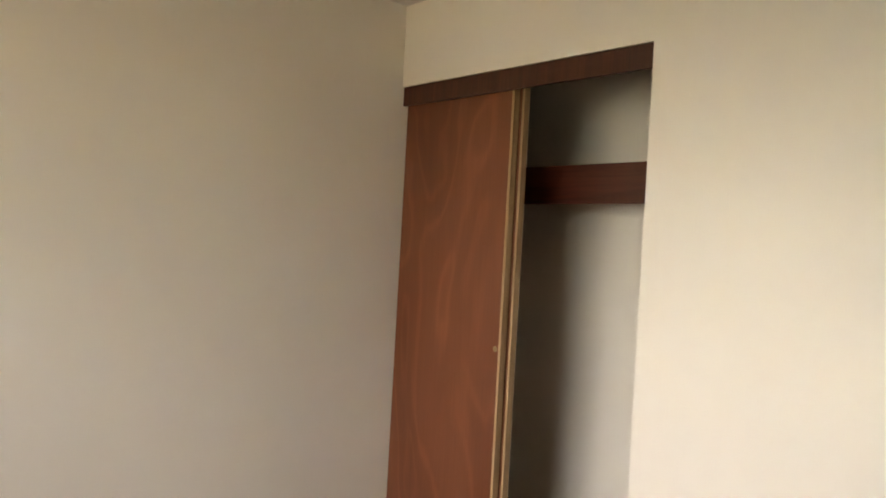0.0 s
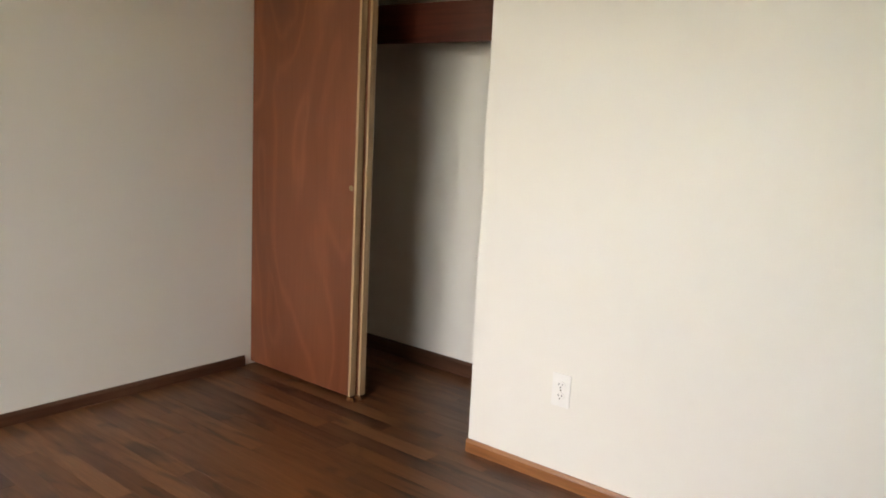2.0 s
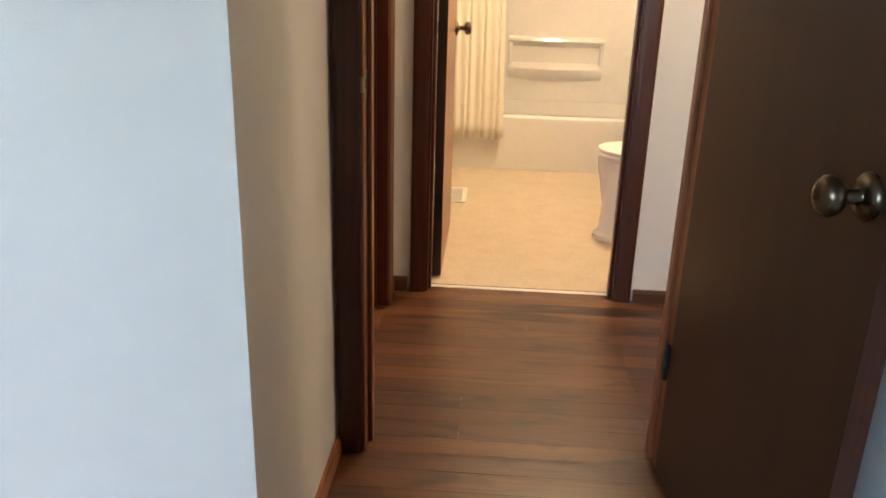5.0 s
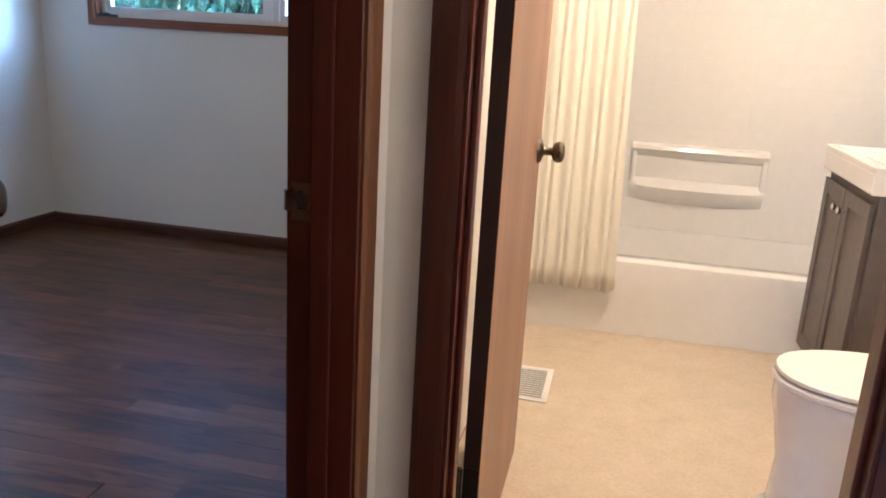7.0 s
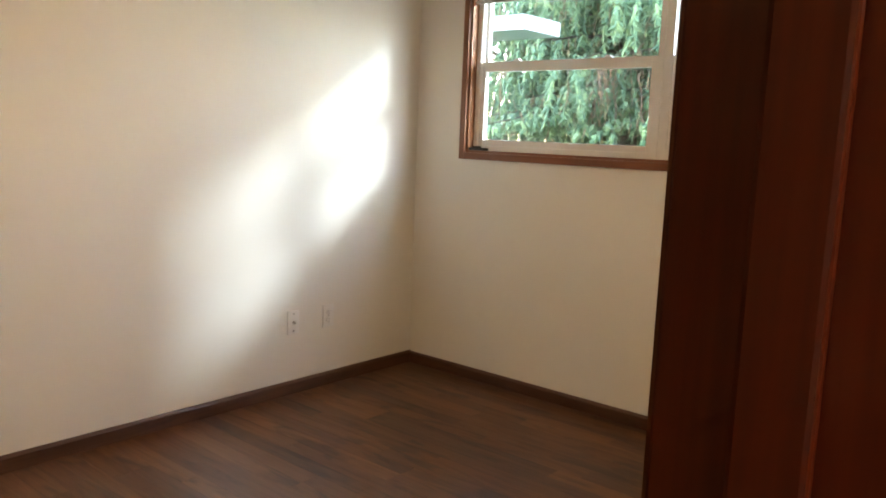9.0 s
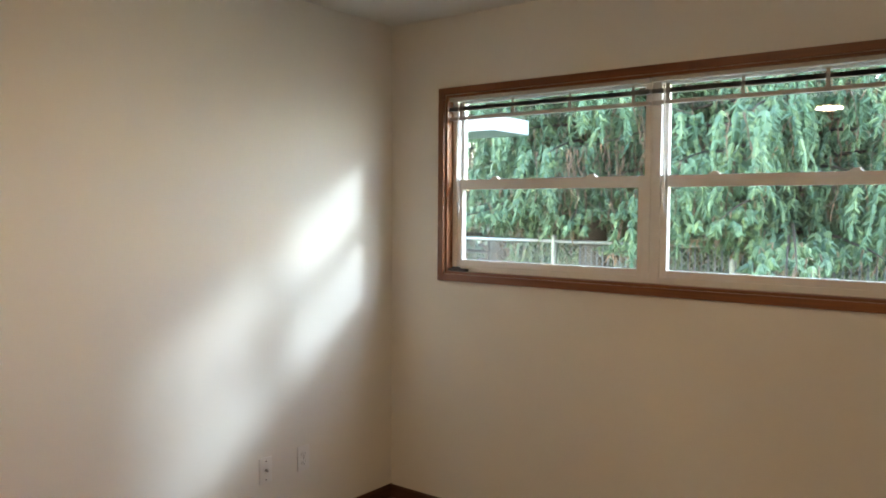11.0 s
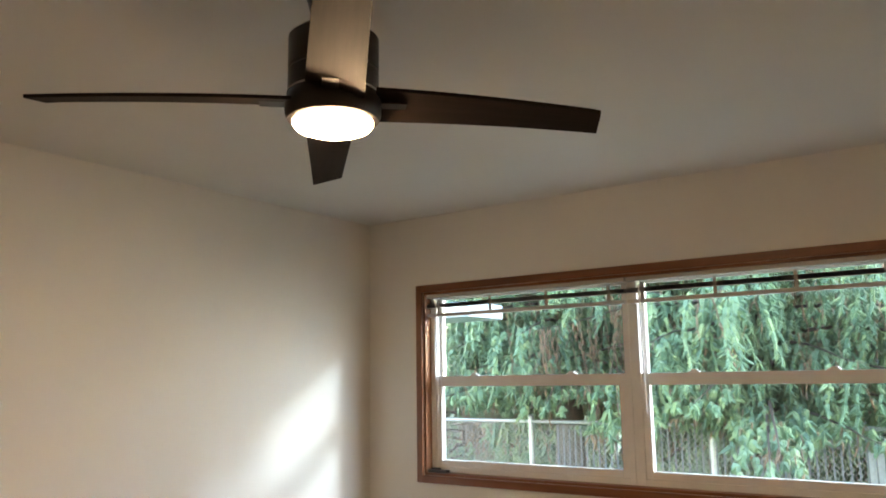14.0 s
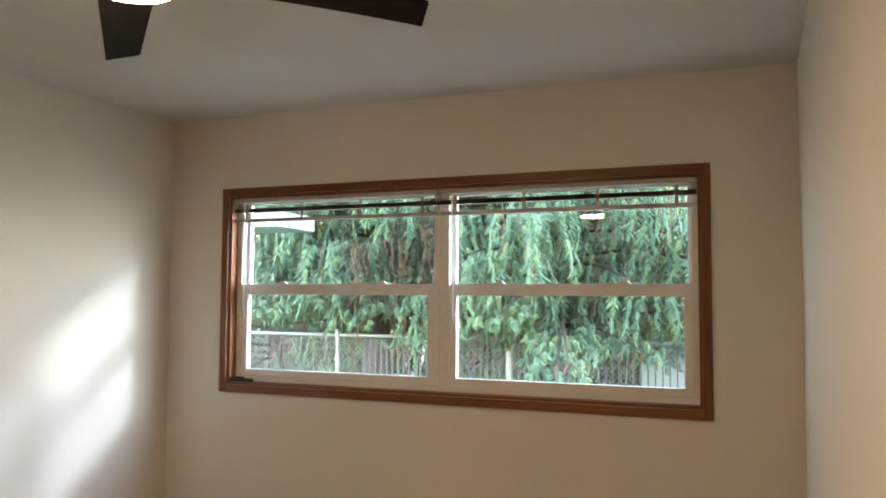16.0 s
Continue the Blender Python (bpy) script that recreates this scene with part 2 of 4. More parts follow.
M_DEAD = leafy("dry_brown_twigs", (0.11, 0.065, 0.045), (0.21, 0.13, 0.085), (0.31, 0.18, 0.11))
M_BARK = plain("grey_brown_bark", (0.075, 0.055, 0.045), 0.9, 0, 0.4)
M_GRASS = leafy("lawn_grass", (0.06, 0.10, 0.03), (0.09, 0.14, 0.045), (0.13, 0.18, 0.06))
M_SIDING = painted("pale_blue_siding", (0.50, 0.56, 0.62), 0.6)
M_ROOF = plain("pale_metal_roof", (0.42, 0.47, 0.53), 0.45, 0.2, 0.15)
M_LAMP = glowing("lit_fan_lens", (1.0, 0.73, 0.45), 13.0)
# glow for the added hall fill, not a known fixture
M_HALLFILL = glowing("hall_fill_lens", (1.0, 0.72, 0.44), 9.5)
M_BATHLAMP = glowing("lit_bath_lens", (1.0, 0.67, 0.35), 13.0)
m, nt, b = mat("window_glass", (1, 1, 1), 0.0)
b.inputs["Transmission Weight"].default_value = 1.0
b.inputs["IOR"].default_value = 1.45
M_GLASS = m


# ---- mesh helpers ----
def box(bm, x0, y0, z0, x1, y1, z1, bevel=0.0):
    r = bmesh.ops.create_cube(bm, size=1.0, matrix=Matrix.Translation(((x0 + x1) / 2, (y0 + y1) / 2, (z0 + z1) / 2)) @ Matrix.Diagonal((abs(x1 - x0), abs(y1 - y0), abs(z1 - z0), 1)))
    if bevel:
        edges = list({e for v in r["verts"] for e in v.link_edges})
        bmesh.ops.bevel(bm, geom=edges, offset=bevel, segments=2, affect='EDGES', profile=0.6)


def lathe(bm, profile, m=Matrix.Identity(4), steps=24, sx=1.0, sy=1.0):
    """Turns (radius, height) pairs about z."""
    rings = []
    for r, z in profile:
        rings.append([bm.verts.new(m @ Vector((r * sx * math.cos(2 * math.pi * i / steps), r * sy * math.sin(2 * math.pi * i / steps), z))) for i in range(steps)])
    for a, c in zip(rings, rings[1:]):
        for i in range(steps):
            bm.faces.new((a[i], a[(i + 1) % steps], c[(i + 1) % steps], c[i]))
    bm.faces.new(rings[0][::-1])
    bm.faces.new(rings[-1])


def tube(bm, a, c, r, steps=8, r2=None):
    a, c = Vector(a), Vector(c)
    d = c - a
    lathe(bm, [(r, 0), (r if r2 is None else r2, d.length)], Matrix.Translation(a) @ d.to_track_quat('Z', 'Y').to_matrix().to_4x4(), steps)


def extrude_profile(bm, pts, axis, lo, hi):
    """A closed outline of (u, v) pairs pushed along an axis: x takes (y, z), y takes (x, z), z takes (x, y)."""
    def put(u, v, w):
        return {"x": (w, u, v), "y": (u, w, v), "z": (u, v, w)}[axis]
    a = [bm.verts.new(put(u, v, lo)) for u, v in pts]
    c = [bm.verts.new(put(u, v, hi)) for u, v in pts]
    n = len(pts)
    for i in range(n):
        bm.faces.new((a[i], a[(i + 1) % n], c[(i + 1) % n], c[i]))
    bm.faces.new(a[::-1])
    bm.faces.new(c)


def mesh_of(name, bm, material, smooth=False):
    bmesh.ops.recalc_face_normals(bm, faces=bm.faces)
    me = bpy.data.meshes.new(name)
    bm.to_mesh(me)
    bm.free()
    me.materials.append(material)
    if smooth:
        for p in me.polygons:
            p.use_smooth = True
        me.set_sharp_from_angle(angle=radians(40))
    return me


def part(name, bm, material, parent=None, label="", smooth=False):
    ob = new(name, mesh_of(name, bm, material, smooth))
    ob.parent = parent
    if label:
        tagged(ob, label)
    return ob


def boxes(name, rows, material, parent=None, label="", bevel=0.0, smooth=False):
    bm = bmesh.new()
    for r in rows:
        box(bm, *r, bevel)
    return part(name, bm, material, parent, label, smooth)


def thing(name, label, category, m=Matrix.Identity(4), group="", kind=""):
    ob = new(name)
    ob.empty_display_size = 0.05
    ob.matrix_basis = m
    return tagged(ob, label, category, group, kind)


def structure(ob, label, category):
    return tagged(ob, label, category, "", "structure")

# ---- the plan ----
CEIL = 2.42
AL, AR, AB = -2.865, 0.95, -3.45          # bedroom A: left, right, back
W_L = -1.512                              # closet opening's right side
CB = 0.67                                 # closet back
DW0, DW1 = 0.645, 0.755                   # wall of bedroom A's door
AJ0, AJ1 = 0.070, 0.790                   # that door's clear opening
HB0, HB1 = 1.705, 1.815                   # wall of the bathroom door
BJ0, BJ1 = 0.134, 0.825
BDJ0, BDJ1 = 0.830, 1.550                 # bedroom B's door opening, along y
BR, BL, BB = -0.105, -2.845, 4.385        # bedroom B: right, left, window wall
BATH_R = 1.56
HALL_R = 2.6
DOOR_H = 2.03
WX0, WX1, WZ0, WZ1 = -2.505, -0.435, 1.185, 2.045   # window opening


def walls():
    s = structure
    s(boxes("wall_bedroom_left", [(AL - .1, AB - .15, 0, AL, CB + .0, CEIL)], M_WALL), "off-white painted plaster wall beside the closet", "wall")
    s(boxes("wall_closet_front", [(W_L, 0, 0, 0, .1, CEIL), (AL, 0, 2.045, W_L, .1, CEIL)], M_WALL), "off-white painted closet wall with an outlet", "wall")
    s(boxes("wall_closet_side", [(-.1, .1, 0, 0, DW0, CEIL)], M_WALL), "off-white painted short side wall of the closet", "wall")
    s(boxes("wall_closet_back", [(AL - .1, CB, 0, -.1, DW1, CEIL)], M_WALL), "off-white painted back wall inside the closet", "wall")
    s(boxes("wall_bedroom_door", [(-.1, DW0, 0, AJ0 - .02, DW1, CEIL), (AJ0 - .02, DW0, DOOR_H + .02, AJ1 + .02, DW1, CEIL), (AJ1 + .02, DW0, 0, HALL_R, DW1, CEIL)], M_WALL), "off-white painted wall holding the bedroom door", "wall")
    s(boxes("wall_bedroom_right", [(AR, AB - .15, 0, AR + .1, DW0, CEIL)], M_WALL), "off-white painted wall behind the open door", "wall")
    s(boxes("wall_bedroom_back", [(AL, AB - .15, 0, WX0, AB, CEIL), (WX1, AB - .15, 0, AR, AB, CEIL), (WX0, AB - .15, 0, WX1, AB, .95), (WX0, AB - .15, WZ1, WX1, AB, CEIL)], M_WALL), "off-white painted wall with a wide window", "wall")
    s(boxes("wall_hall_left", [(BR, DW1, 0, 0, BDJ0 - .02, CEIL), (BR, BDJ0 - .02, DOOR_H + .02, 0, BDJ1 + .02, CEIL), (BR, BDJ1 + .02, 0, 0, BB, CEIL)], M_WALL), "off-white painted wall between hall, bathroom and second bedroom", "wall")
    s(boxes("wall_bathroom_door", [(0, HB0, 0, BJ0 - .02, HB1, CEIL), (BJ0 - .02, HB0, DOOR_H + .02, BJ1 + .02, HB1, CEIL), (BJ1 + .02, HB0, 0, HALL_R, HB1, CEIL)], M_WALL), "off-white painted hall wall with the bathroom door", "wall")
    s(boxes("wall_hall_end", [(HALL_R, DW0, 0, HALL_R + .1, HB1, CEIL)], M_WALL), "off-white painted end wall of the hall", "wall")
    s(boxes("wall_bathroom_right", [(BATH_R, HB1, 0, BATH_R + .1, BB + .15, CEIL)], M_WALL), "off-white painted bathroom side wall", "wall")
    s(boxes("wall_window", [(BL - .1, BB, 0, WX0, BB + .15, CEIL), (WX1, BB, 0, BATH_R, BB + .15, CEIL), (WX0, BB, 0, WX1, BB + .15, WZ0), (WX0, BB, WZ1, WX1, BB + .15, CEIL)], M_WALL), "off-white painted wall around the wide window", "wall")
    s(boxes("wall_second_bedroom_left", [(BL - .1, DW1, 0, BL, BB, CEIL)], M_WALL), "off-white painted wall with two outlet plates", "wall")
    s(boxes("ceiling", [(AL - .1, AB - .15, CEIL, HALL_R + .1, BB + .15, CEIL + .12)], M_CEIL), "off-white textured ceiling", "ceiling")


def baseboard(name, axis, lo, hi, at, out, material, h=.053, t=.012):
    """A board with an eased top along a wall face; out: +1 or -1, the side it stands on."""
    bm = bmesh.new()
    pts = [(at, 0.002), (at + out * t, 0.002), (at + out * t, h - .012), (at + out * t * .55, h), (at, h)]
    extrude_profile(bm, pts, axis, lo, hi)
    return structure(part(name, bm, material), "stained wooden baseboard along the wall foot", "baseboard")


def baseboards():
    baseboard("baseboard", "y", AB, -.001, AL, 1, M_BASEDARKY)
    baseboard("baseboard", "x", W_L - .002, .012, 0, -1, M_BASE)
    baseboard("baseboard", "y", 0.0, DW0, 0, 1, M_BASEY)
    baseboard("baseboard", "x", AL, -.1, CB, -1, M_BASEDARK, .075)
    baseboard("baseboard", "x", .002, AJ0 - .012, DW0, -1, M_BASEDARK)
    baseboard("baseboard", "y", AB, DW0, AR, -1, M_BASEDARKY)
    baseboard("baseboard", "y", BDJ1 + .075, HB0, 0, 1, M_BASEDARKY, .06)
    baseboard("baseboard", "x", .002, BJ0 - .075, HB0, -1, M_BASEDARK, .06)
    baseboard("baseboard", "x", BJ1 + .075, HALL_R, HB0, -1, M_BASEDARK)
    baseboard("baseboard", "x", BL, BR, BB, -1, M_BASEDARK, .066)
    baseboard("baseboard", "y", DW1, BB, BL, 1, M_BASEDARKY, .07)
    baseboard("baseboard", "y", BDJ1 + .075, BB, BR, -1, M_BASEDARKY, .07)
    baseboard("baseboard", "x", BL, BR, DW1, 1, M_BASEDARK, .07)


def door_frame(name, axis, lo, hi, w0, w1, jamb_mat, case_mat, label, casing_sides=(1, 1), stop_at=0.5, cw=.057):
    """Jambs, head, stops and casings round an opening lo..hi along an axis, in a wall w0..w1."""
    top = structure(thing(name, label, "door frame"), label, "door frame")
    def b3(u0, v0, z0, u1, v1, z1):
        return (u0, v0, z0, u1, v1, z1) if axis == "x" else (v0, u0, z0, v1, u1, z1)
    e = .004
    boxes("jamb", [b3(lo - .019, w0 - e, .002, lo, w1 + e, DOOR_H)], jamb_mat, top, bevel=.002)
    boxes("jamb", [b3(hi, w0 - e, .002, hi + .019, w1 + e, DOOR_H)], jamb_mat, top, bevel=.002)
    boxes("head_jamb", [b3(lo - .019, w0 - e, DOOR_H, hi + .019, w1 + e, DOOR_H + .019)], jamb_mat, top)
    sm = w0 + (w1 - w0) * stop_at
    boxes("door_stop", [b3(lo, sm - .017, .002, lo + .011, sm + .017, DOOR_H - .011)], jamb_mat, top, bevel=.003)
    boxes("door_stop", [b3(hi - .011, sm - .017, .002, hi, sm + .017, DOOR_H - .011)], jamb_mat, top, bevel=.003)
    boxes("door_stop", [b3(lo, sm - .017, DOOR_H - .011, hi, sm + .017, DOOR_H)], jamb_mat, top)
    for side, on in zip((-1, 1), casing_sides):
        if not on:
            continue
        f = w0 if side < 0 else w1
        def prof(inner, out):
            # a rounded casing, thick outside and thin inside
            return [(inner, f), (inner, f + side * .009), (inner + out * .012, f + side * .013), (inner + out * (cw - .012), f + side * .017), (inner + out * cw, f + side * .014), (inner + out * cw, f)]
        for inner, out in ((lo - .008, -1), (hi + .008, 1)):
            bm = bmesh.new()
            pts = prof(inner, out)
            extrude_profile(bm, pts if axis == "x" else [(v, u) for u, v in pts], "z", .002, DOOR_H + .008)
            part("casing", bm, case_mat, top)
        boxes("head_casing", [b3(lo - .008 - cw, min(f, f + side * .016), DOOR_H + .008, hi + .008 + cw, max(f, f + side * .016), DOOR_H + .008 + cw)], case_mat, top, bevel=.003)
    return top


def strike_plate(m, mat_plate=M_BRASS):
    """Flat plate in local x (along the jamb's depth) and z, facing +y, with a lip."""
    top = thing("strike_plate", "worn brass strike plate on the dark jamb", "strike plate", m)
    rows = [(-.016, 0, -.029, .016, .0015, -.013), (-.016, 0, .013, .016, .0015, .029), (-.016, 0, -.013, -.008, .0015, .013), (.010, 0, -.013, .016, .0015, .013)]
    boxes("plate", rows, mat_plate, top)
    bm = bmesh.new()
    extrude_profile(bm, [(-.016, 0), (-.016, .0015), (-.026, .0), (-.031, -.006), (-.029, -.007), (-.024, -.0015)], "z", -.016, .016)
    part("lip", bm, mat_plate, top)
    boxes("latch_hole", [(-.008, -.001, -.013, .010, .0006, .013)], M_SLOT, top)
    for z in (-.021, .021):
        bm = bmesh.new()
        tube(bm, (0, .0012, z), (0, .0024, z), .0035, 10)
        part("screw", bm, M_BRONZE, top)
    return top


def knob(parent, x, y, z, direction):
    """A round door knob on a rosette, out along local y."""
    m = Matrix.Translation((x, y, z)) @ Matrix.Rotation(radians(-90 * direction), 4, 'X')
    bm = bmesh.new()
    lathe(bm, [(.033, 0), (.033, .003), (.029, .008), (.020, .012), (.013, .014), (.0105, .018), (.0105, .034), (.014, .037), (.022, .040), (.027, .047), (.0285, .054), (.026, .062), (.019, .067), (.010, .069)], m, 28)
    k = part("door_knob", bm, M_BRONZE, parent, "aged bronze round knob", True)
    return k


def door(name, label, width, m, face_mat, edge_mat, knob_z=.915, flip=1):
    """A flush door leaf: hinge at local x 0, leaf along +x, thickness along +y times flip."""
    top = thing(name, label, "door", m, kind="structure")
    t = .035 * flip
    boxes("leaf", [(.003, 0, .012, width, t, DOOR_H - .004)], face_mat, top, bevel=.0015)
    boxes("leaf_edge", [(width, min(0, t) + .001, .012, width + .0012, max(0, t) - .001, DOOR_H - .004)], edge_mat, top)
    boxes("leaf_edge", [(.0018, min(0, t) + .001, .012, .003, max(0, t) - .001, DOOR_H - .004)], edge_mat, top)
    knob(top, width - .06, max(0, t), knob_z, 1)
    knob(top, width - .06, min(0, t), knob_z, -1)
    boxes("latch_plate", [(width + .001, t / 2 - .012, knob_z - .029, width + .0022, t / 2 + .012, knob_z + .029)], M_BRASS, top)
    for z in (.30, 1.80):
        h = boxes("hinge", [(-.001, min(0, t) + .002, z - .045, .0022, max(0, t) - .002, z + .045)], M_BLACK, top)
        bm = bmesh.new()
        yb = -.006 * flip
        for i in range(5):
            tube(bm, (-.002, yb, z - .045 + i * .018), (-.002, yb, z - .029 + i * .018), .0055, 10)
        part("hinge_barrel", bm, M_BLACK, h, "", True)
        boxes("hinge_leaf", [(-.030, -.004 * flip - .001, z - .045, -.003, -.004 * flip + .001, z + .045)], M_BLACK, h)
    return top


def doors():
    door_frame("door_frame_bedroom", "x", AJ0, AJ1, DW0, DW1, M_CASINGZ, M_DARKTRIM, "dark mahogany frame of the first bedroom door", (1, 1), .55)
    door_frame("door_frame_bathroom", "x", BJ0, BJ1, HB0, HB1, M_REDJAMB, M_DARKTRIM, "dark mahogany frame of the bathroom door", (1, 1), .4)
    door_frame("door_frame_second_bedroom", "y", BDJ0, BDJ1, BR, 0, M_REDJAMB, M_CASING, "dark mahogany frame of the second bedroom door", (1, 1), .5)
    strike_plate(pose(AJ0 + .0005, DW0 + .020, .915, 0, 0, 0) @ Matrix(((0, 1, 0, 0), (1, 0, 0, 0), (0, 0, 1, 0), (0, 0, 0, 1))))
    strike_plate(pose(BR + .018, BDJ1 - .0005, .93) @ Matrix(((1, 0, 0, 0), (0, -1, 0, 0), (0, 0, 1, 0), (0, 0, 0, 1))), M_BRONZE)
    # bedroom A's door, hinged on the far jamb's room side, open along the right wall
    a = math.degrees(math.atan2(-.72, .058))
    door("bedroom_door", "dark walnut flush door standing open against the wall", .715, pose(AJ1 - .002, DW0 - .006, 0, 0, 0, a), M_DOOR_DARK, M_DARKTRIM, .888, flip=1)
    # the bathroom door, hinged on its left jamb inside the bathroom
    a = math.degrees(math.atan2(.71, -.004))
    door("bathroom_door", "tan flush wooden door opened into the bathroom", 0.705, pose(BJ0 + .006, HB1 + .040, 0, 0, 0, a), M_DOOR_TAN, M_DARKEDGE, flip=-1)
    a = math.degrees(math.atan2(.55, -.443))
    door("second_bedroom_door", "reddish brown flush door standing half open", .705, pose(BR - .006, BDJ0 + .002, 0, 0, 0, a), M_DOOR_BROWN, M_CASING, .93, flip=1)


walls()
baseboards()
doors()


# ---- closet ----
def closet():
    f = thing("closet_fascia", "dark brown board hiding the closet door track", "fascia", kind="structure")
    boxes("board", [(AL + .002, .008, 1.958, W_L - .002, .026, 2.044)], M_DARKTRIM, f, bevel=.002)
    boxes("track", [(AL + .002, .035, 2.0, W_L - .002, .098, 2.044)], M_BRASS, f)
    for x0, y0, name in ((AL + .006, .034, "front"), (AL + .03, .075, "rear")):
        d = thing("closet_sliding_door", "reddish plywood sliding door with pale edge, pushed aside" if name == "front" else "plywood sliding door stacked behind the other", "sliding door", group="closet doors")
        x1 = -2.176 if name == "front" else -2.158
        boxes("panel", [(x0, y0, .022, x1 - .012, y0 + .032, 1.995)], M_CLOSET_DOOR, d, bevel=.001)
        boxes("edge_strip", [(x1 - .012, y0, .022, x1, y0 + .032, 1.995)], M_EDGE, d, "pale pine edge strip", bevel=.001)
        if name == "front":
            bm = bmesh.new()
            lathe(bm, [(.012, 0), (.012, .0015), (.009, .002), (.008, .0006), (.001, .0004)], Matrix.Translation((-2.205, y0, .915)) @ Matrix.Rotation(radians(90), 4, 'X'), 20)
            part("finger_pull", bm, M_BRASS, d, "small round brass finger pull", True)
    g = thing("door_guide", "small brown plastic guide under the sliding doors", "door guide")
    boxes("guide", [(-2.19, .028, .002, -2.15, .034, .022), (-2.19, .068, .002, -2.15, .074, .022), (-2.19, .028, .002, -2.15, .112, .006)], M_CASING, g)
    s = thing("closet_shelf", "dark cherry closet shelf on cleats with a hanging rail", "shelf")
    boxes("board", [(AL + .002, .36, 1.672, -.102, CB - .002, 1.690)], M_SHELF, s, bevel=.002)
    boxes("cleat", [(AL + .002, CB - .02, 1.585, -.102, CB - .002, 1.671)], M_SHELF, s, bevel=.002)
    # dark front board, deepened to hide the rod and cover its shadow strip
    boxes("front_rail", [(AL + .002, .352, 1.527, -.102, .36, 1.692)], M_SHELF, s, bevel=.002)
    bm = bmesh.new()
    tube(bm, (AL + .002, .41, 1.60), (-.102, .41, 1.60), .016, 16)
    part("hanging_rod", bm, M_SHELF, s, "round dark wooden hanging rod", True)
    for x in (AL + .002, -.114):
        boxes("rod_support", [(x, .352, 1.53, x + .012, CB - .021, 1.671)], M_SHELF, s)


closet()


def outlet(m, kind="duplex", label="white duplex outlet on the wall"):
    """Plate in local x and z, out along -y."""
    top = thing("wall_outlet" if kind == "duplex" else "cable_plate", label, "outlet", m)
    bm = bmesh.new()
    box(bm, -.035, -.006, -.057, .035, 0, .057, .003)
    part("cover_plate", bm, M_PLASTIC, top, "", True)
    if kind == "duplex":
        for z in (-.0195, .0195):
            bm = bmesh.new()
            lathe(bm, [(.0172, 0), (.0172, .0025), (.016, .0034)], Matrix.Translation((0, -.006, z)) @ Matrix.Rotation(radians(90), 4, 'X'), 20, 1.0, .82)
            r = part("receptacle", bm, M_PLASTIC, top, "", True)
            for x, h in ((-.0065, .0042), (.0065, .0034)):
                boxes("slot", [(x - .0011, -.0098, z + .003 - h, x + .0011, -.0092, z + .003 + h)], M_SLOT, r)
            bm = bmesh.new()
            tube(bm, (0, -.0092, z - .008), (0, -.0098, z - .008), .0024, 10)
            part("ground_hole", bm, M_SLOT, r)
    else:
        bm = bmesh.new()
        lathe(bm, [(.0075, 0), (.0075, .004), (.0048, .005), (.0048, .013), (.002, .0135)], Matrix.Translation((0, -.006, 0)) @ Matrix.Rotation(radians(90), 4, 'X'), 14)
        part("coax_socket", bm, M_CHROME, top, "threaded metal cable socket", True)
    for z in ((0,) if kind == "duplex" else (-.041, .041)):
        bm = bmesh.new()
        tube(bm, (0, -.006, z), (0, -.0072, z), .0032, 10)
        part("screw", bm, M_CHROME, top)
    return top


outlet(pose(-1.136, 0, .339))
outlet(pose(BL, 3.553, .355, 0, 0, 90), "cable", "white cable wall plate with a coax socket")
outlet(pose(BL, 3.772, .356, 0, 0, 90))


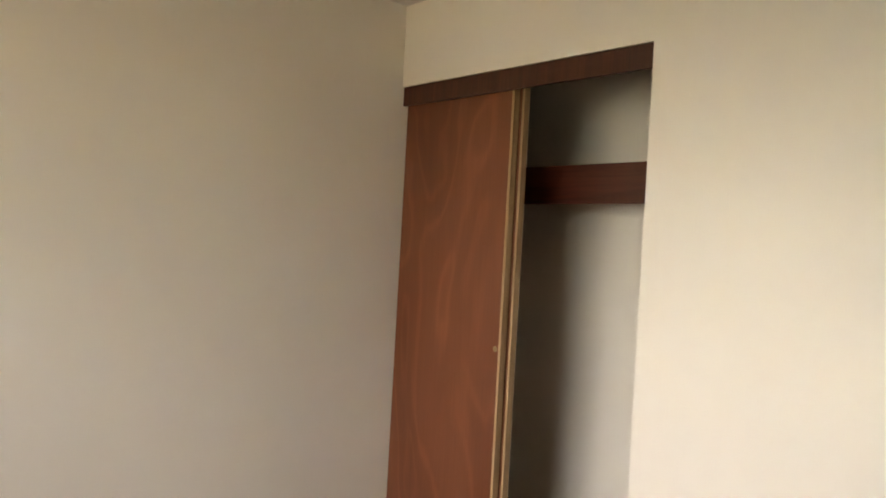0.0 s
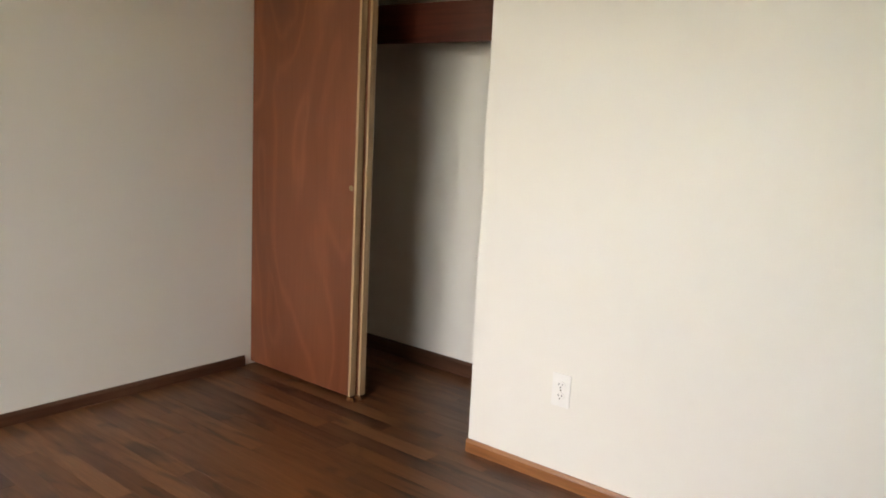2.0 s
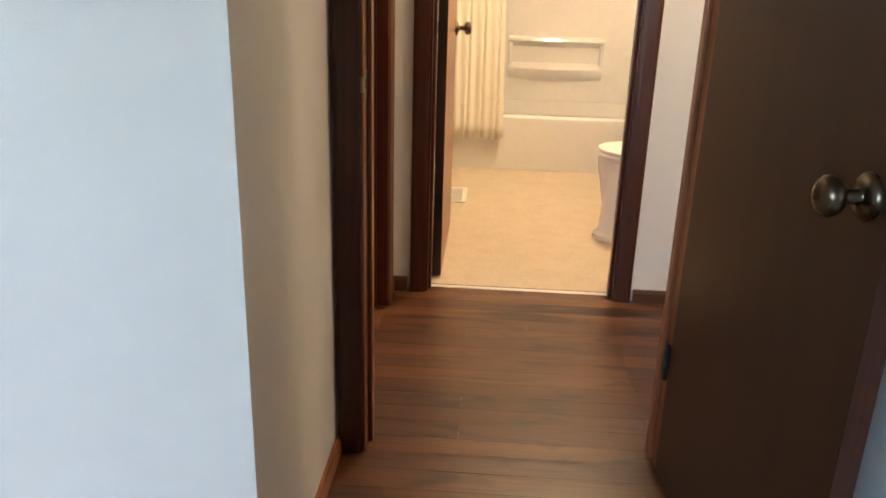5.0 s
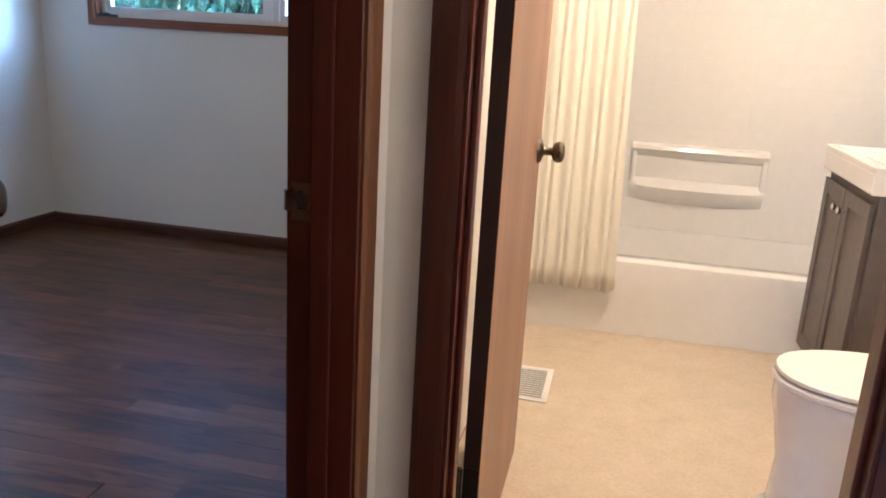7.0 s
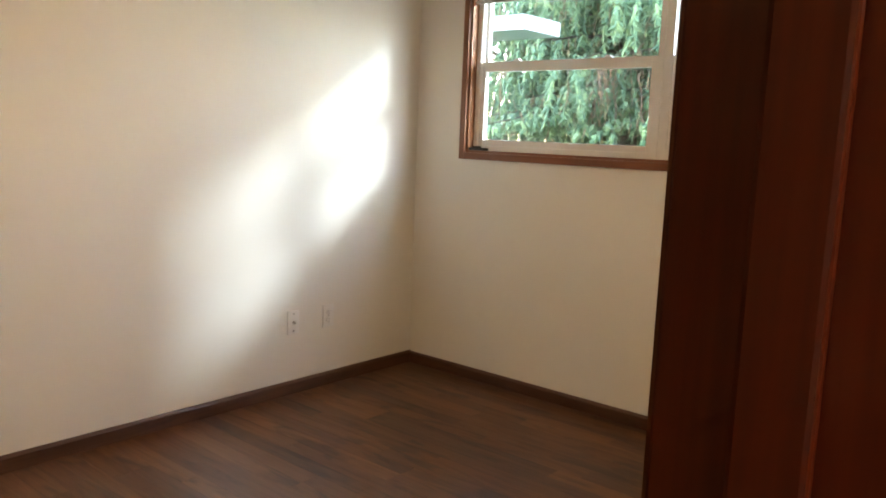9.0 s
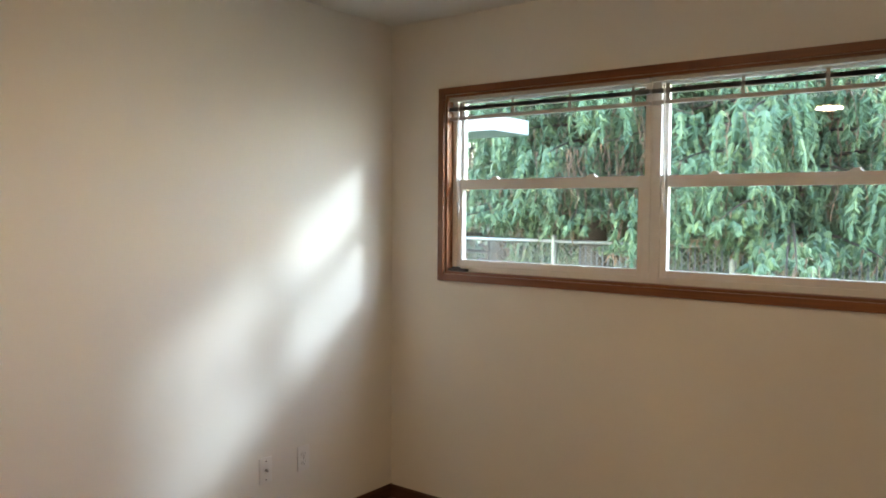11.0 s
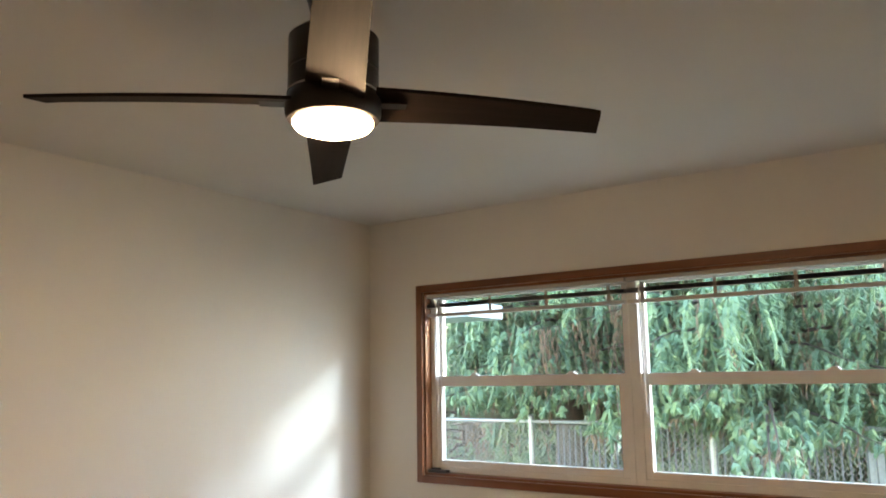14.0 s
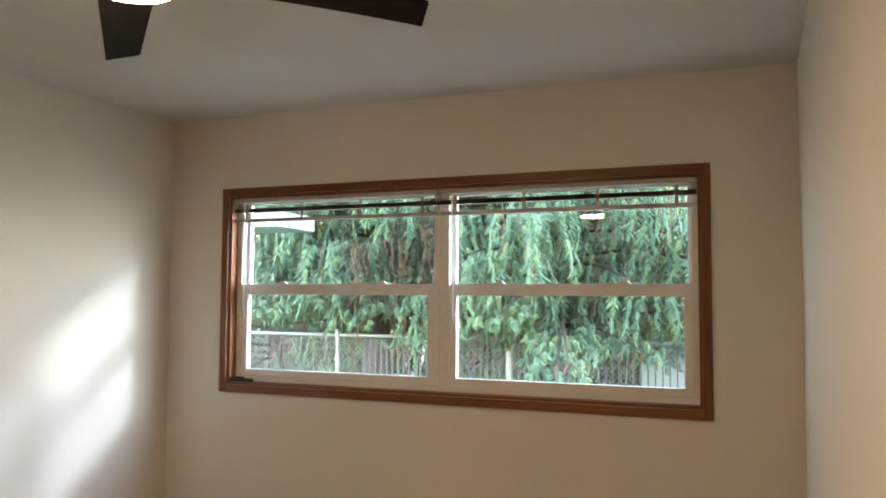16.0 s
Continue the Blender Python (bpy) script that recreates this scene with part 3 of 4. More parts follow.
# ---- second bedroom: window, blinds, fan ----
def window(name, label, wall_y, side, z0, z1, blinds=True):
    """Two side-by-side hung units in a wooden casing; side: +1 when outdoors lies towards +y."""
    top = structure(thing(name, label, "window"), label, "window")
    def b(x0, d0, za, x1, d1, zb):
        ya, yb = wall_y + side * d0, wall_y + side * d1
        return (x0, min(ya, yb), za, x1, max(ya, yb), zb)
    cw = .034
    # casing on the room side, with the deep wooden reveal behind it
    for x0, x1, za, zb, m_, nm in ((WX0 - cw, WX0, z0 - cw, z1 + cw, M_CASINGZ, "side_casing"), (WX1, WX1 + cw, z0 - cw, z1 + cw, M_CASINGZ, "side_casing"), (WX0, WX1, z1, z1 + cw, M_CASINGX, "head_casing"), (WX0, WX1, z0 - cw, z0, M_CASINGX, "sill_casing")):
        boxes(nm, [b(x0, -.015, za, x1, .0, zb)], m_, top, bevel=.003)
    boxes("reveal", [b(WX0, 0, z0 + .012, WX0 + .012, .075, z1 - .012)], M_CASINGZ, top)
    boxes("reveal", [b(WX1 - .012, 0, z0 + .012, WX1, .075, z1 - .012)], M_CASINGZ, top)
    boxes("reveal", [b(WX0, 0, z1 - .012, WX1, .075, z1)], M_CASINGX, top)
    boxes("window_sill", [b(WX0, 0, z0, WX1, .075, z0 + .012)], M_CASINGX, top)
    xm = (WX0 + WX1) / 2 + .0
    for x0, x1 in ((WX0 + .012, xm - .008), (xm + .008, WX1 - .012)):
        f0, f1 = z0 + .012, z1 - .012
        fr = boxes("window_frame", [b(x0, .045, f0, x0 + .026, .12, f1), b(x1 - .026, .045, f0, x1, .12, f1), b(x0 + .026, .045, f0, x1 - .026, .12, f0 + .026), b(x0 + .026, .045, f1 - .010, x1 - .026, .12, f1)], M_VINYLFRAME, top, "white vinyl frame", bevel=.0025)
        g0, g1, zr = x0 + .026, x1 - .026, z0 + .428
        # lower sash nearer the room, upper sash behind it
        lo = boxes("lower_sash", [b(g0, .05, f0 + .026, g0 + .030, .082, zr + .028), b(g1 - .030, .05, f0 + .026, g1, .082, zr + .028), b(g0 + .03, .05, f0 + .026, g1 - .03, .082, f0 + .056), b(g0 + .03, .05, zr - .020, g1 - .03, .082, zr + .028)], M_VINYLFRAME, top, bevel=.0025)
        up = boxes("upper_sash", [b(g0, .084, zr - .012, g0 + .016, .112, f1 - .010), b(g1 - .016, .084, zr - .012, g1, .112, f1 - .010), b(g0 + .016, .084, zr - .012, g1 - .016, .112, zr + .022), b(g0 + .016, .084, f1 - .022, g1 - .016, .112, f1 - .010)], M_VINYLFRAME, top, bevel=.0025)
        for lx in (g0 + (g1 - g0) * .22, g0 + (g1 - g0) * .74):
            boxes("sash_lock", [b(lx - .022, .056, zr + .028, lx + .022, .078, zr + .034), b(lx - .010, .052, zr + .034, lx + .016, .07, zr + .041)], M_VINYLFRAME, lo, bevel=.002)
        for nm, parent_, xa, xb, za, zb, d in (("pane", lo, g0 + .03, g1 - .03, f0 + .056, zr - .02, .066), ("pane", up, g0 + .016, g1 - .016, zr + .022, f1 - .022, .098)):
            p = boxes(nm, [b(xa, d, za, xb, d + .004, zb)], M_GLASS, parent_, "clear window glass")
            p.visible_shadow = False
    boxes("mullion", [b(xm - .008, .048, z0 + .012, xm + .008, .12, z1 - .012)], M_VINYLFRAME, top, bevel=.002)
    if not blinds:
        return
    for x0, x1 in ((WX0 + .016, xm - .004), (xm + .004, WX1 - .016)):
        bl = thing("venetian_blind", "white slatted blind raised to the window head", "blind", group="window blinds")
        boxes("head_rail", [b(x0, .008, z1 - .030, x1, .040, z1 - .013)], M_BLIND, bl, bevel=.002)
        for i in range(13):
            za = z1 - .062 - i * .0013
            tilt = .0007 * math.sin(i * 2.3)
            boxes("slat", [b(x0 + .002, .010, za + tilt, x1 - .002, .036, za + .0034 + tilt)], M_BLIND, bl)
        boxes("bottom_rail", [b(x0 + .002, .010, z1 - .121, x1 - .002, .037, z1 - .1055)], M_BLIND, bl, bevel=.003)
        n = 2 if x1 - x0 < .9 else 3
        for i in range(n + 1):
            lx = x0 + .07 + (x1 - x0 - .14) * i / n
            bm = bmesh.new()
            box(bm, lx - .007, wall_y + side * .0085, z1 - .119, lx + .007, wall_y + side * .0092, z1 - .04)
            part("ladder_tape", bm, M_BLIND, bl)
        bm = bmesh.new()
        wx = x0 + .055
        tube(bm, (wx, wall_y + side * .006, z1 - .045), (wx + .004, wall_y + side * .012, z1 - .56), .0035, 6)
        part("tilt_wand", bm, M_PLASTIC, bl, "clear plastic tilt wand", True)
    lk = thing("window_stop", "small black plastic piece lying on the sill", "window stop")
    bm = bmesh.new()
    x0, y0 = WX0 + .015, wall_y + side * .022
    box(bm, x0, y0 - .018, z0 + .0125, x0 + .105, y0 + .014, z0 + .026, .004)
    box(bm, x0 + .015, y0 - .008, z0 + .022, x0 + .06, y0 + .008, z0 + .034, .003)
    part("body", bm, M_BLACK, lk, "", True)


window("window_1", "wide double window with wooden casing and white sashes", BB, 1, WZ0, WZ1)
window("window_2", "wide bedroom window with wooden casing and white sashes", AB, -1, .95, WZ1, False)


def ceiling_fan(x, y, turn):
    top = thing("ceiling_fan", "dark bronze four-blade ceiling fan with its light on", "ceiling fan", pose(x, y, .018))
    bm = bmesh.new()
    lathe(bm, [(.062, (CEIL - .018) - .0005), (.066, (CEIL - .018) - .03), (.058, (CEIL - .018) - .055), (.030, (CEIL - .018) - .062)], steps=32)
    part("canopy", bm, M_FAN, top, "", True)
    bm = bmesh.new()
    tube(bm, (0, 0, 2.28), (0, 0, (CEIL - .018) - .06), .014, 16)
    part("downrod", bm, M_FAN, top, "", True)
    bm = bmesh.new()
    lathe(bm, [(.03, 2.305), (.085, 2.300), (.106, 2.285), (.106, 2.26), (.106, 2.222), (.103, 2.219), (.103, 2.216), (.106, 2.213), (.106, 2.165), (.112, 2.155), (.112, 2.128), (.106, 2.116), (.094, 2.112)], steps=48)
    part("motor_housing", bm, M_FAN, top, "", True)
    bm = bmesh.new()
    lathe(bm, [(.1065, 2.1725), (.1065, 2.1705), (.1075, 2.1700), (.1075, 2.168), (.1065, 2.1675)], steps=48)
    part("trim_ring", bm, M_CHROME, top, "thin bright trim ring", True)
    bm = bmesh.new()
    lathe(bm, [(.093, 2.116), (.093, 2.108), (.086, 2.100), (.066, 2.094), (.03, 2.090), (.004, 2.089)], steps=48)
    part("light_lens", bm, M_LAMP, top, "glowing round white lens", True)
    for i in range(4):
        a = radians(turn + 90 * i)
        bm = bmesh.new()
        n = 14
        rows = []
        for k in range(n + 1):
            r = .095 + (.658 - .095) * k / n
            w = .066 - .016 * k / n
            droop = -.018 * (k / n) ** 2
            skew = .012 * (k / n)
            ring = []
            for u, zt in ((-w, -.0035), (-w, .0035), (w - skew, .0035), (w - skew, -.0035)):
                tip = .02 if (k == n and u < 0) else 0
                ring.append(bm.verts.new((r - tip, u, 2.153 + droop - u * .20 + zt)))
            rows.append(ring)
        for p, q in zip(rows, rows[1:]):
            for j in range(4):
                bm.faces.new((p[j], p[(j + 1) % 4], q[(j + 1) % 4], q[j]))
        bm.faces.new(rows[0][::-1])
        bm.faces.new(rows[-1])
        bl = part("blade", bm, M_BLADE, top)
        bl.matrix_basis = pose(0, 0, 0, 0, 0, math.degrees(a))
        bm = bmesh.new()
        box(bm, .09, -.03, 2.148, .17, .03, 2.151, .001)
        part("blade_bracket", bm, M_FAN, bl)
    for ob in top.children_recursive:
        ob.data.transform(Matrix.Diagonal((.85, .85, 1, 1)))


ceiling_fan(-1.25, 2.425, 45.5)


def floor_register(x, y, z, w, d, m_frame, m_in, label, turn=0):
    top = thing("floor_register", label, "floor vent", pose(x, y, z, 0, 0, turn))
    boxes("frame", [(-w / 2, -d / 2, 0, w / 2, -d / 2 + .022, .006), (-w / 2, d / 2 - .022, 0, w / 2, d / 2, .006), (-w / 2, -d / 2 + .022, 0, -w / 2 + .022, d / 2 - .022, .006), (w / 2 - .022, -d / 2 + .022, 0, w / 2, d / 2 - .022, .006)], m_frame, top, bevel=.0015)
    boxes("backing", [(-w / 2 + .022, -d / 2 + .022, 0, w / 2 - .022, d / 2 - .022, .001)], M_SLOT, top)
    n = 14
    for i in range(n):
        yy = -d / 2 + .026 + (d - .052) * i / (n - 1)
        boxes("slat", [(-w / 2 + .022, yy - .0035, .001, w / 2 - .022, yy + .0035, .0045)], m_in, top)


floor_register(-1.11, BB - .10, .0042, .26, .10, M_BLACK, M_BLACK, "black metal floor register near the wall")
floor_register(.155, 3.066, .0042, .15, .29, M_PLASTIC, M_PLASTIC, "white-framed floor register in the vinyl")

# ---- bathroom ----
TUB_F = 3.70
boxes("bath_floor_sheet", [(0, HB0 + .055, -.05, BATH_R, BB, .003)], M_VINYL)
structure(bpy.data.objects["bath_floor_sheet"], "cream mottled sheet vinyl bathroom floor", "floor")
structure(boxes("threshold", [(BJ0, HB0 + .045, 0, BJ1, HB0 + .066, .0065)], M_PLASTIC, bevel=.002), "pale strip under the bathroom door", "threshold")


def bathtub():
    top = thing("bathtub", "white acrylic alcove bathtub with a plain apron", "bathtub")
    x0, x1, y0, y1, h = 0.004, BATH_R - .004, TUB_F, BB - .006, .335
    bm = bmesh.new()
    extrude_profile(bm, [(y0 + .012, .004), (y0, h - .035), (y0 + .004, h - .010), (y0 + .016, h), (y0 + .075, h), (y0 + .085, h - .008), (y0 + .085, .004)], "x", x0, x1)
    part("apron", bm, M_TUB, top, "", True)
    # basin: rounded rings falling from the rim to the floor of the tub
    bm = bmesh.new()
    cx, cy = (x0 + x1) / 2, (y0 + .085 + y1) / 2
    rings = []
    for f, z in ((1.0, h), (.97, h - .004), (.95, h - .03), (.91, h - .14), (.86, .09), (.80, .06), (.4, .055), (.05, .055)):
        ring = []
        for i in range(48):
            t = 2 * math.pi * i / 48
            e = .28 if f < 1 else .05
            c, s = math.cos(t), math.sin(t)
            ring.append(bm.verts.new((cx + (x1 - x0) / 2 * f * math.copysign(abs(c) ** e, c), cy + (y1 - y0 - .085) / 2 * f * math.copysign(abs(s) ** e, s), z)))
        rings.append(ring)
    for a, c in zip(rings, rings[1:]):
        for i in range(48):
            bm.faces.new((a[i], a[(i + 1) % 48], c[(i + 1) % 48], c[i]))
    bm.faces.new(rings[-1])
    part("basin", bm, M_TUB, top, "", True)
    return top


def surround():
    top = thing("tub_surround", "white moulded wall surround with a tile pattern and soap shelf", "tub surround", kind="structure")
    y = BB - .014
    boxes("back_panel", [(.004, y, .335, BATH_R - .004, BB - .002, 2.0)], M_TUB, top)
    boxes("side_panel", [(.002, TUB_F, .335, .014, y, 2.0)], M_TUB, top)
    boxes("side_panel", [(BATH_R - .014, TUB_F, .335, BATH_R - .002, y, 2.0)], M_TUB, top)
    # raised moulded tiles in running bond
    shared = {}
    z, row = .84, 0
    while z < 1.95:
        x = .02 - (.155 if row % 2 else 0)
        while x < BATH_R - .02:
            xa, xb = max(x, .02), min(x + .306, BATH_R - .02)
            if xb - xa > .03:
                key = round(xb - xa, 3)
                if key not in shared:
                    bm = bmesh.new()
                    box(bm, -key / 2, -.0008, -.0510, key / 2, .001, .0510, .001)
                    shared[key] = mesh_of("tile", bm, M_TUB)
                t = new("tile", shared[key])
                t.location = ((xa + xb) / 2, y, z + .052)
                t.parent = top
            x += .31
        z, row = z + .104, row + 1
    # curved soap shelf: a bowed ledge below, a recess with raised rim above
    bm = bmesh.new()
    n = 24
    xs0, xs1 = .437, 1.062
    outline = []
    for i in range(n + 1):
        t = i / n
        bow = math.sin(math.pi * t) ** .6
        outline.append((xs0 + (xs1 - xs0) * t, bow))
    prev = None
    for x, bow in outline:
        ring = [bm.verts.new(p) for p in ((x, y, .585), (x, y - .012 - .03 * bow, .572 - .012 * bow), (x, y - .020 - .042 * bow, .553 - .006 * bow), (x, y - .016 - .030 * bow, .520 - .012 * bow), (x, y, .485 - .02 * bow))]
        if prev:
            for j in range(4):
                bm.faces.new((prev[j], prev[j + 1], ring[j + 1], ring[j]))
        prev = ring
    part("lower_soap_ledge", bm, M_TUB, top, "bowed moulded ledge", True)
    bm = bmesh.new()
    prev = None
    for x, bow in outline:
        ring = [bm.verts.new(p) for p in ((x, y, .755), (x, y - .022 - .014 * bow, .745), (x, y - .026 - .018 * bow, .728), (x, y - .016, .705), (x, y, .690))]
        if prev:
            for j in range(4):
                bm.faces.new((prev[j], prev[j + 1], ring[j + 1], ring[j]))
        prev = ring
    part("upper_soap_ledge", bm, M_TUB, top, "moulded upper ledge", True)
    for x in (xs0 + .012, xs1 - .012):
        boxes("ledge_end", [(x - .012, y - .02, .56, x + .012, y + .002, .74)], M_TUB, top, bevel=.006, smooth=True)
    # corner shelf high in the far corner
    boxes("corner_shelf", [(BATH_R - .10, y - .09, 1.26, BATH_R - .014, y, 1.34)], M_TUB, top, bevel=.02, smooth=True)


def curtain():
    rod = thing("shower_rod", "chrome shower rod above the tub", "curtain rod")
    bm = bmesh.new()
    tube(bm, (.002, TUB_F - .045, 1.93), (BATH_R - .002, TUB_F - .045, 1.93), .012, 16)
    part("rod", bm, M_CHROME, rod, "", True)
    top = thing("shower_curtain", "cream fabric shower curtain drawn to one end of the tub", "shower curtain")
    bm = bmesh.new()
    n, mrows = 150, 22
    grid = []
    for j in range(mrows + 1):
        f = j / mrows
        z = 1.90 - (1.90 - .205) * f
        row = []
        for i in range(n + 1):
            t = i / n
            spread = .36 + .035 * f
            amp = .0045 + .004 * f
            ph = 2 * math.pi * 9.3 * t + .5 * math.sin(5 * t)
            x = .02 + spread * t + .006 * math.sin(ph * .5 + 3 * f)
            yy = TUB_F - .045 + amp * math.sin(ph) + .006 * math.sin(9 * t + 4 * f)
            row.append(bm.verts.new((x, yy, z + .006 * math.sin(ph) * f)))
        grid.append(row)
    for a, c in zip(grid, grid[1:]):
        for i in range(n):
            bm.faces.new((a[i], a[i + 1], c[i + 1], c[i]))
    cl = part("cloth", bm, M_CURTAIN, top, "", True)
    so = cl.modifiers.new("thickness", 'SOLIDIFY')
    so.thickness = .0015
    for i in range(9):
        bm = bmesh.new()
        x = .03 + .043 * i
        prof = 16
        for k in range(prof):
            a0, a1 = 2 * math.pi * k / prof, 2 * math.pi * (k + 1) / prof
            tube(bm, (x, TUB_F - .045 + .02 * math.cos(a0), 1.918 + .025 * math.sin(a0)), (x, TUB_F - .045 + .02 * math.cos(a1), 1.918 + .025 * math.sin(a1)), .002, 5)
        part("curtain_ring", bm, M_CHROME, top)


def oval_loft(bm, sections, steps=40):
    """Closed skin over egg-shaped sections: (centre x, half length front, half length back, half width, z)."""
    rings = []
    for cx, lf, lb, w, z in sections:
        ring = []
        for i in range(steps):
            t = 2 * math.pi * i / steps
            c, s = math.cos(t), math.sin(t)
            ring.append(bm.verts.new((cx + (lf if c < 0 else lb) * c, w * math.copysign(abs(s) ** .85, s), z)))
        rings.append(ring)
    for a, c in zip(rings, rings[1:]):
        for i in range(steps):
            bm.faces.new((a[i], a[(i + 1) % steps], c[(i + 1) % steps], c[i]))
    bm.faces.new(rings[0][::-1])
    bm.faces.new(rings[-1])


def toilet():
    """Faces -x; its back stands at the right wall."""
    top = thing("toilet", "white ceramic toilet with a closed lid", "toilet", pose(.030, 2.475, .003))
    bm = bmesh.new()
    oval_loft(bm, [(1.10, .292, .32, .125, 0), (1.10, .290, .32, .124, .018), (1.10, .270, .31, .110, .03), (1.10, .262, .30, .105, .16), (1.09, .268, .30, .125, .25), (1.08, .275, .30, .16, .33), (1.08, .275, .28, .178, .372), (1.08, .272, .26, .176, .38)])
    part("bowl", bm, M_CERAMIC, top, "", True)
    bm = bmesh.new()
    oval_loft(bm, [(1.08, .276, .19, .181, .382), (1.08, .282, .19, .186, .388), (1.08, .282, .19, .186, .398), (1.08, .276, .19, .181, .403)])
    part("seat", bm, M_PLASTIC, top, "", True)
    bm = bmesh.new()
    oval_loft(bm, [(1.08, .272, .19, .177, .406), (1.08, .278, .19, .182, .411), (1.08, .276, .19, .180, .419), (1.08, .24, .17, .15, .425), (1.08, .1, .1, .06, .427)])
    part("lid", bm, M_PLASTIC, top, "", True)
    bm = bmesh.new()
    box(bm, 1.34, -.20, .38, BATH_R - .036, .20, .735, .03)
    part("tank", bm, M_CERAMIC, top, "", True)
    bm = bmesh.new()
    box(bm, 1.33, -.21, .736, BATH_R - .034, .21, .765, .012)
    part("tank_lid", bm, M_CERAMIC, top, "", True)
    bm = bmesh.new()
    tube(bm, (1.339, -.15, .68), (1.325, -.15, .68), .012, 12)
    box(bm, 1.322, -.16, .672, 1.330, -.08, .688, .003)
    part("flush_lever", bm, M_CHROME, top, "chrome flush lever", True)
    for y in (-.07, .07):
        bm = bmesh.new()
        lathe(bm, [(.012, .018), (.012, .030), (.006, .036)], Matrix.Translation((1.08, y * 1.6, 0)), 12)
        part("bolt_cap", bm, M_PLASTIC, top, "", True)


def vanity():
    x0, y0, y1, h = 1.155, 3.01, 3.61, .798
    top = thing("vanity_cabinet", "grey-brown bathroom vanity with two panelled doors", "vanity")
    boxes("body", [(x0, y0, .09, BATH_R - .004, y1, h)], M_VANITY, top, bevel=.002)
    boxes("toe_kick", [(x0 + .05, y0 + .01, .003, BATH_R - .01, y1 - .01, .09)], M_DARKEDGE, top)
    ym = (y0 + y1) / 2
    for a, c, kx in ((y0 + .012, ym - .003, ym - .035), (ym + .003, y1 - .012, ym + .035)):
        d = boxes("door", [(x0 - .010, a + .002, .112, x0 - .001, c - .002, h - .032)], M_VANITY, top)
        for nm, r in (("stile", (a, a + .052, .11, h - .03)), ("stile", (c - .052, c, .11, h - .03)), ("rail", (a + .052, c - .052, .11, .162)), ("rail", (a + .052, c - .052, h - .082, h - .03))):
            boxes(nm, [(x0 - .018, r[0], r[2], x0 - .0085, r[1], r[3])], M_VANITY, d, bevel=.0015)
        bm = bmesh.new()
        lathe(bm, [(.006, 0), (.005, .012), (.012, .018), (.013, .024), (.009, .028)], Matrix.Translation((x0 - .018, kx, h - .10)) @ Matrix.Rotation(radians(-90), 4, 'Y'), 16)
        part("handle", bm, M_CHROME, d, "small round nickel knob", True)
    boxes("top_rail", [(x0 - .001, y0 + .01, h - .026, x0 + .002, y1 - .01, h)], M_VANITY, top)
    bm = bmesh.new()
    a0, a1, b0, b1, z0, z1 = x0 - .028, BATH_R - .004, y0 - .012, y1 + .012, h + .001, h + .088
    box(bm, a0, b0, z0, a1, b1, z1 - .02, .006)
    rings = []
    for ins, z in ((0, z1 - .022), (.0, z1 - .004), (.004, z1), (.035, z1), (.045, z1 - .006), (.09, z1 - .016)):
        rings.append([bm.verts.new(p) for p in ((a0 + ins, b0 + ins, z), (a1 - ins, b0 + ins, z), (a1 - ins, b1 - ins, z), (a0 + ins, b1 - ins, z))])
    for p, q in zip(rings, rings[1:]):
        for j in range(4):
            bm.faces.new((p[j], p[(j + 1) % 4], q[(j + 1) % 4], q[j]))
    bm.faces.new(rings[-1])
    part("sink_top", bm, M_CERAMIC, top, "white moulded sink top with a raised rim")
    f = thing("faucet", "chrome single-lever basin faucet", "faucet")
    bm = bmesh.new()
    lathe(bm, [(.024, z1 - .016), (.022, z1 + .01), (.016, z1 + .09), (.012, z1 + .11)], Matrix.Translation((1.46, ym, 0)), 20)
    part("body", bm, M_CHROME, f, "", True)
    bm = bmesh.new()
    tube(bm, (1.46, ym, z1 + .07), (1.35, ym, z1 + .085), .010, 12)
    part("spout", bm, M_CHROME, f, "", True)


bathtub()
surround()
curtain()
toilet()
vanity()
# unseen fixture, added only to lift the dark hall
hl = thing("hall_fill_light", "unseen warm flush light added to brighten the hall", "ceiling light", pose(1.55, 1.22, 0))
bm = bmesh.new()
lathe(bm, [(.13, CEIL - .0005), (.13, CEIL - .02), (.12, CEIL - .025)], steps=40)
part("base_ring", bm, M_CHROME, hl, "", True)
bm = bmesh.new()
lathe(bm, [(.118, CEIL - .025), (.105, CEIL - .05), (.07, CEIL - .07), (.02, CEIL - .078)], steps=40)
part("diffuser", bm, M_HALLFILL, hl, "glowing round diffuser", True)
bl = thing("bath_ceiling_light", "round warm flush light on the bathroom ceiling", "ceiling light", pose(.85, 2.75, 0))
bm = bmesh.new()
lathe(bm, [(.15, CEIL - .0005), (.15, CEIL - .025), (.14, CEIL - .03)], steps=40)
part("base_ring", bm, M_CHROME, bl, "", True)
bm = bmesh.new()
lathe(bm, [(.138, CEIL - .03), (.125, CEIL - .06), (.08, CEIL - .085), (.02, CEIL - .095)], steps=40)
part("diffuser", bm, M_BATHLAMP, bl, "glowing round diffuser", True)

# ---- outdoors ----
GZ = -.25


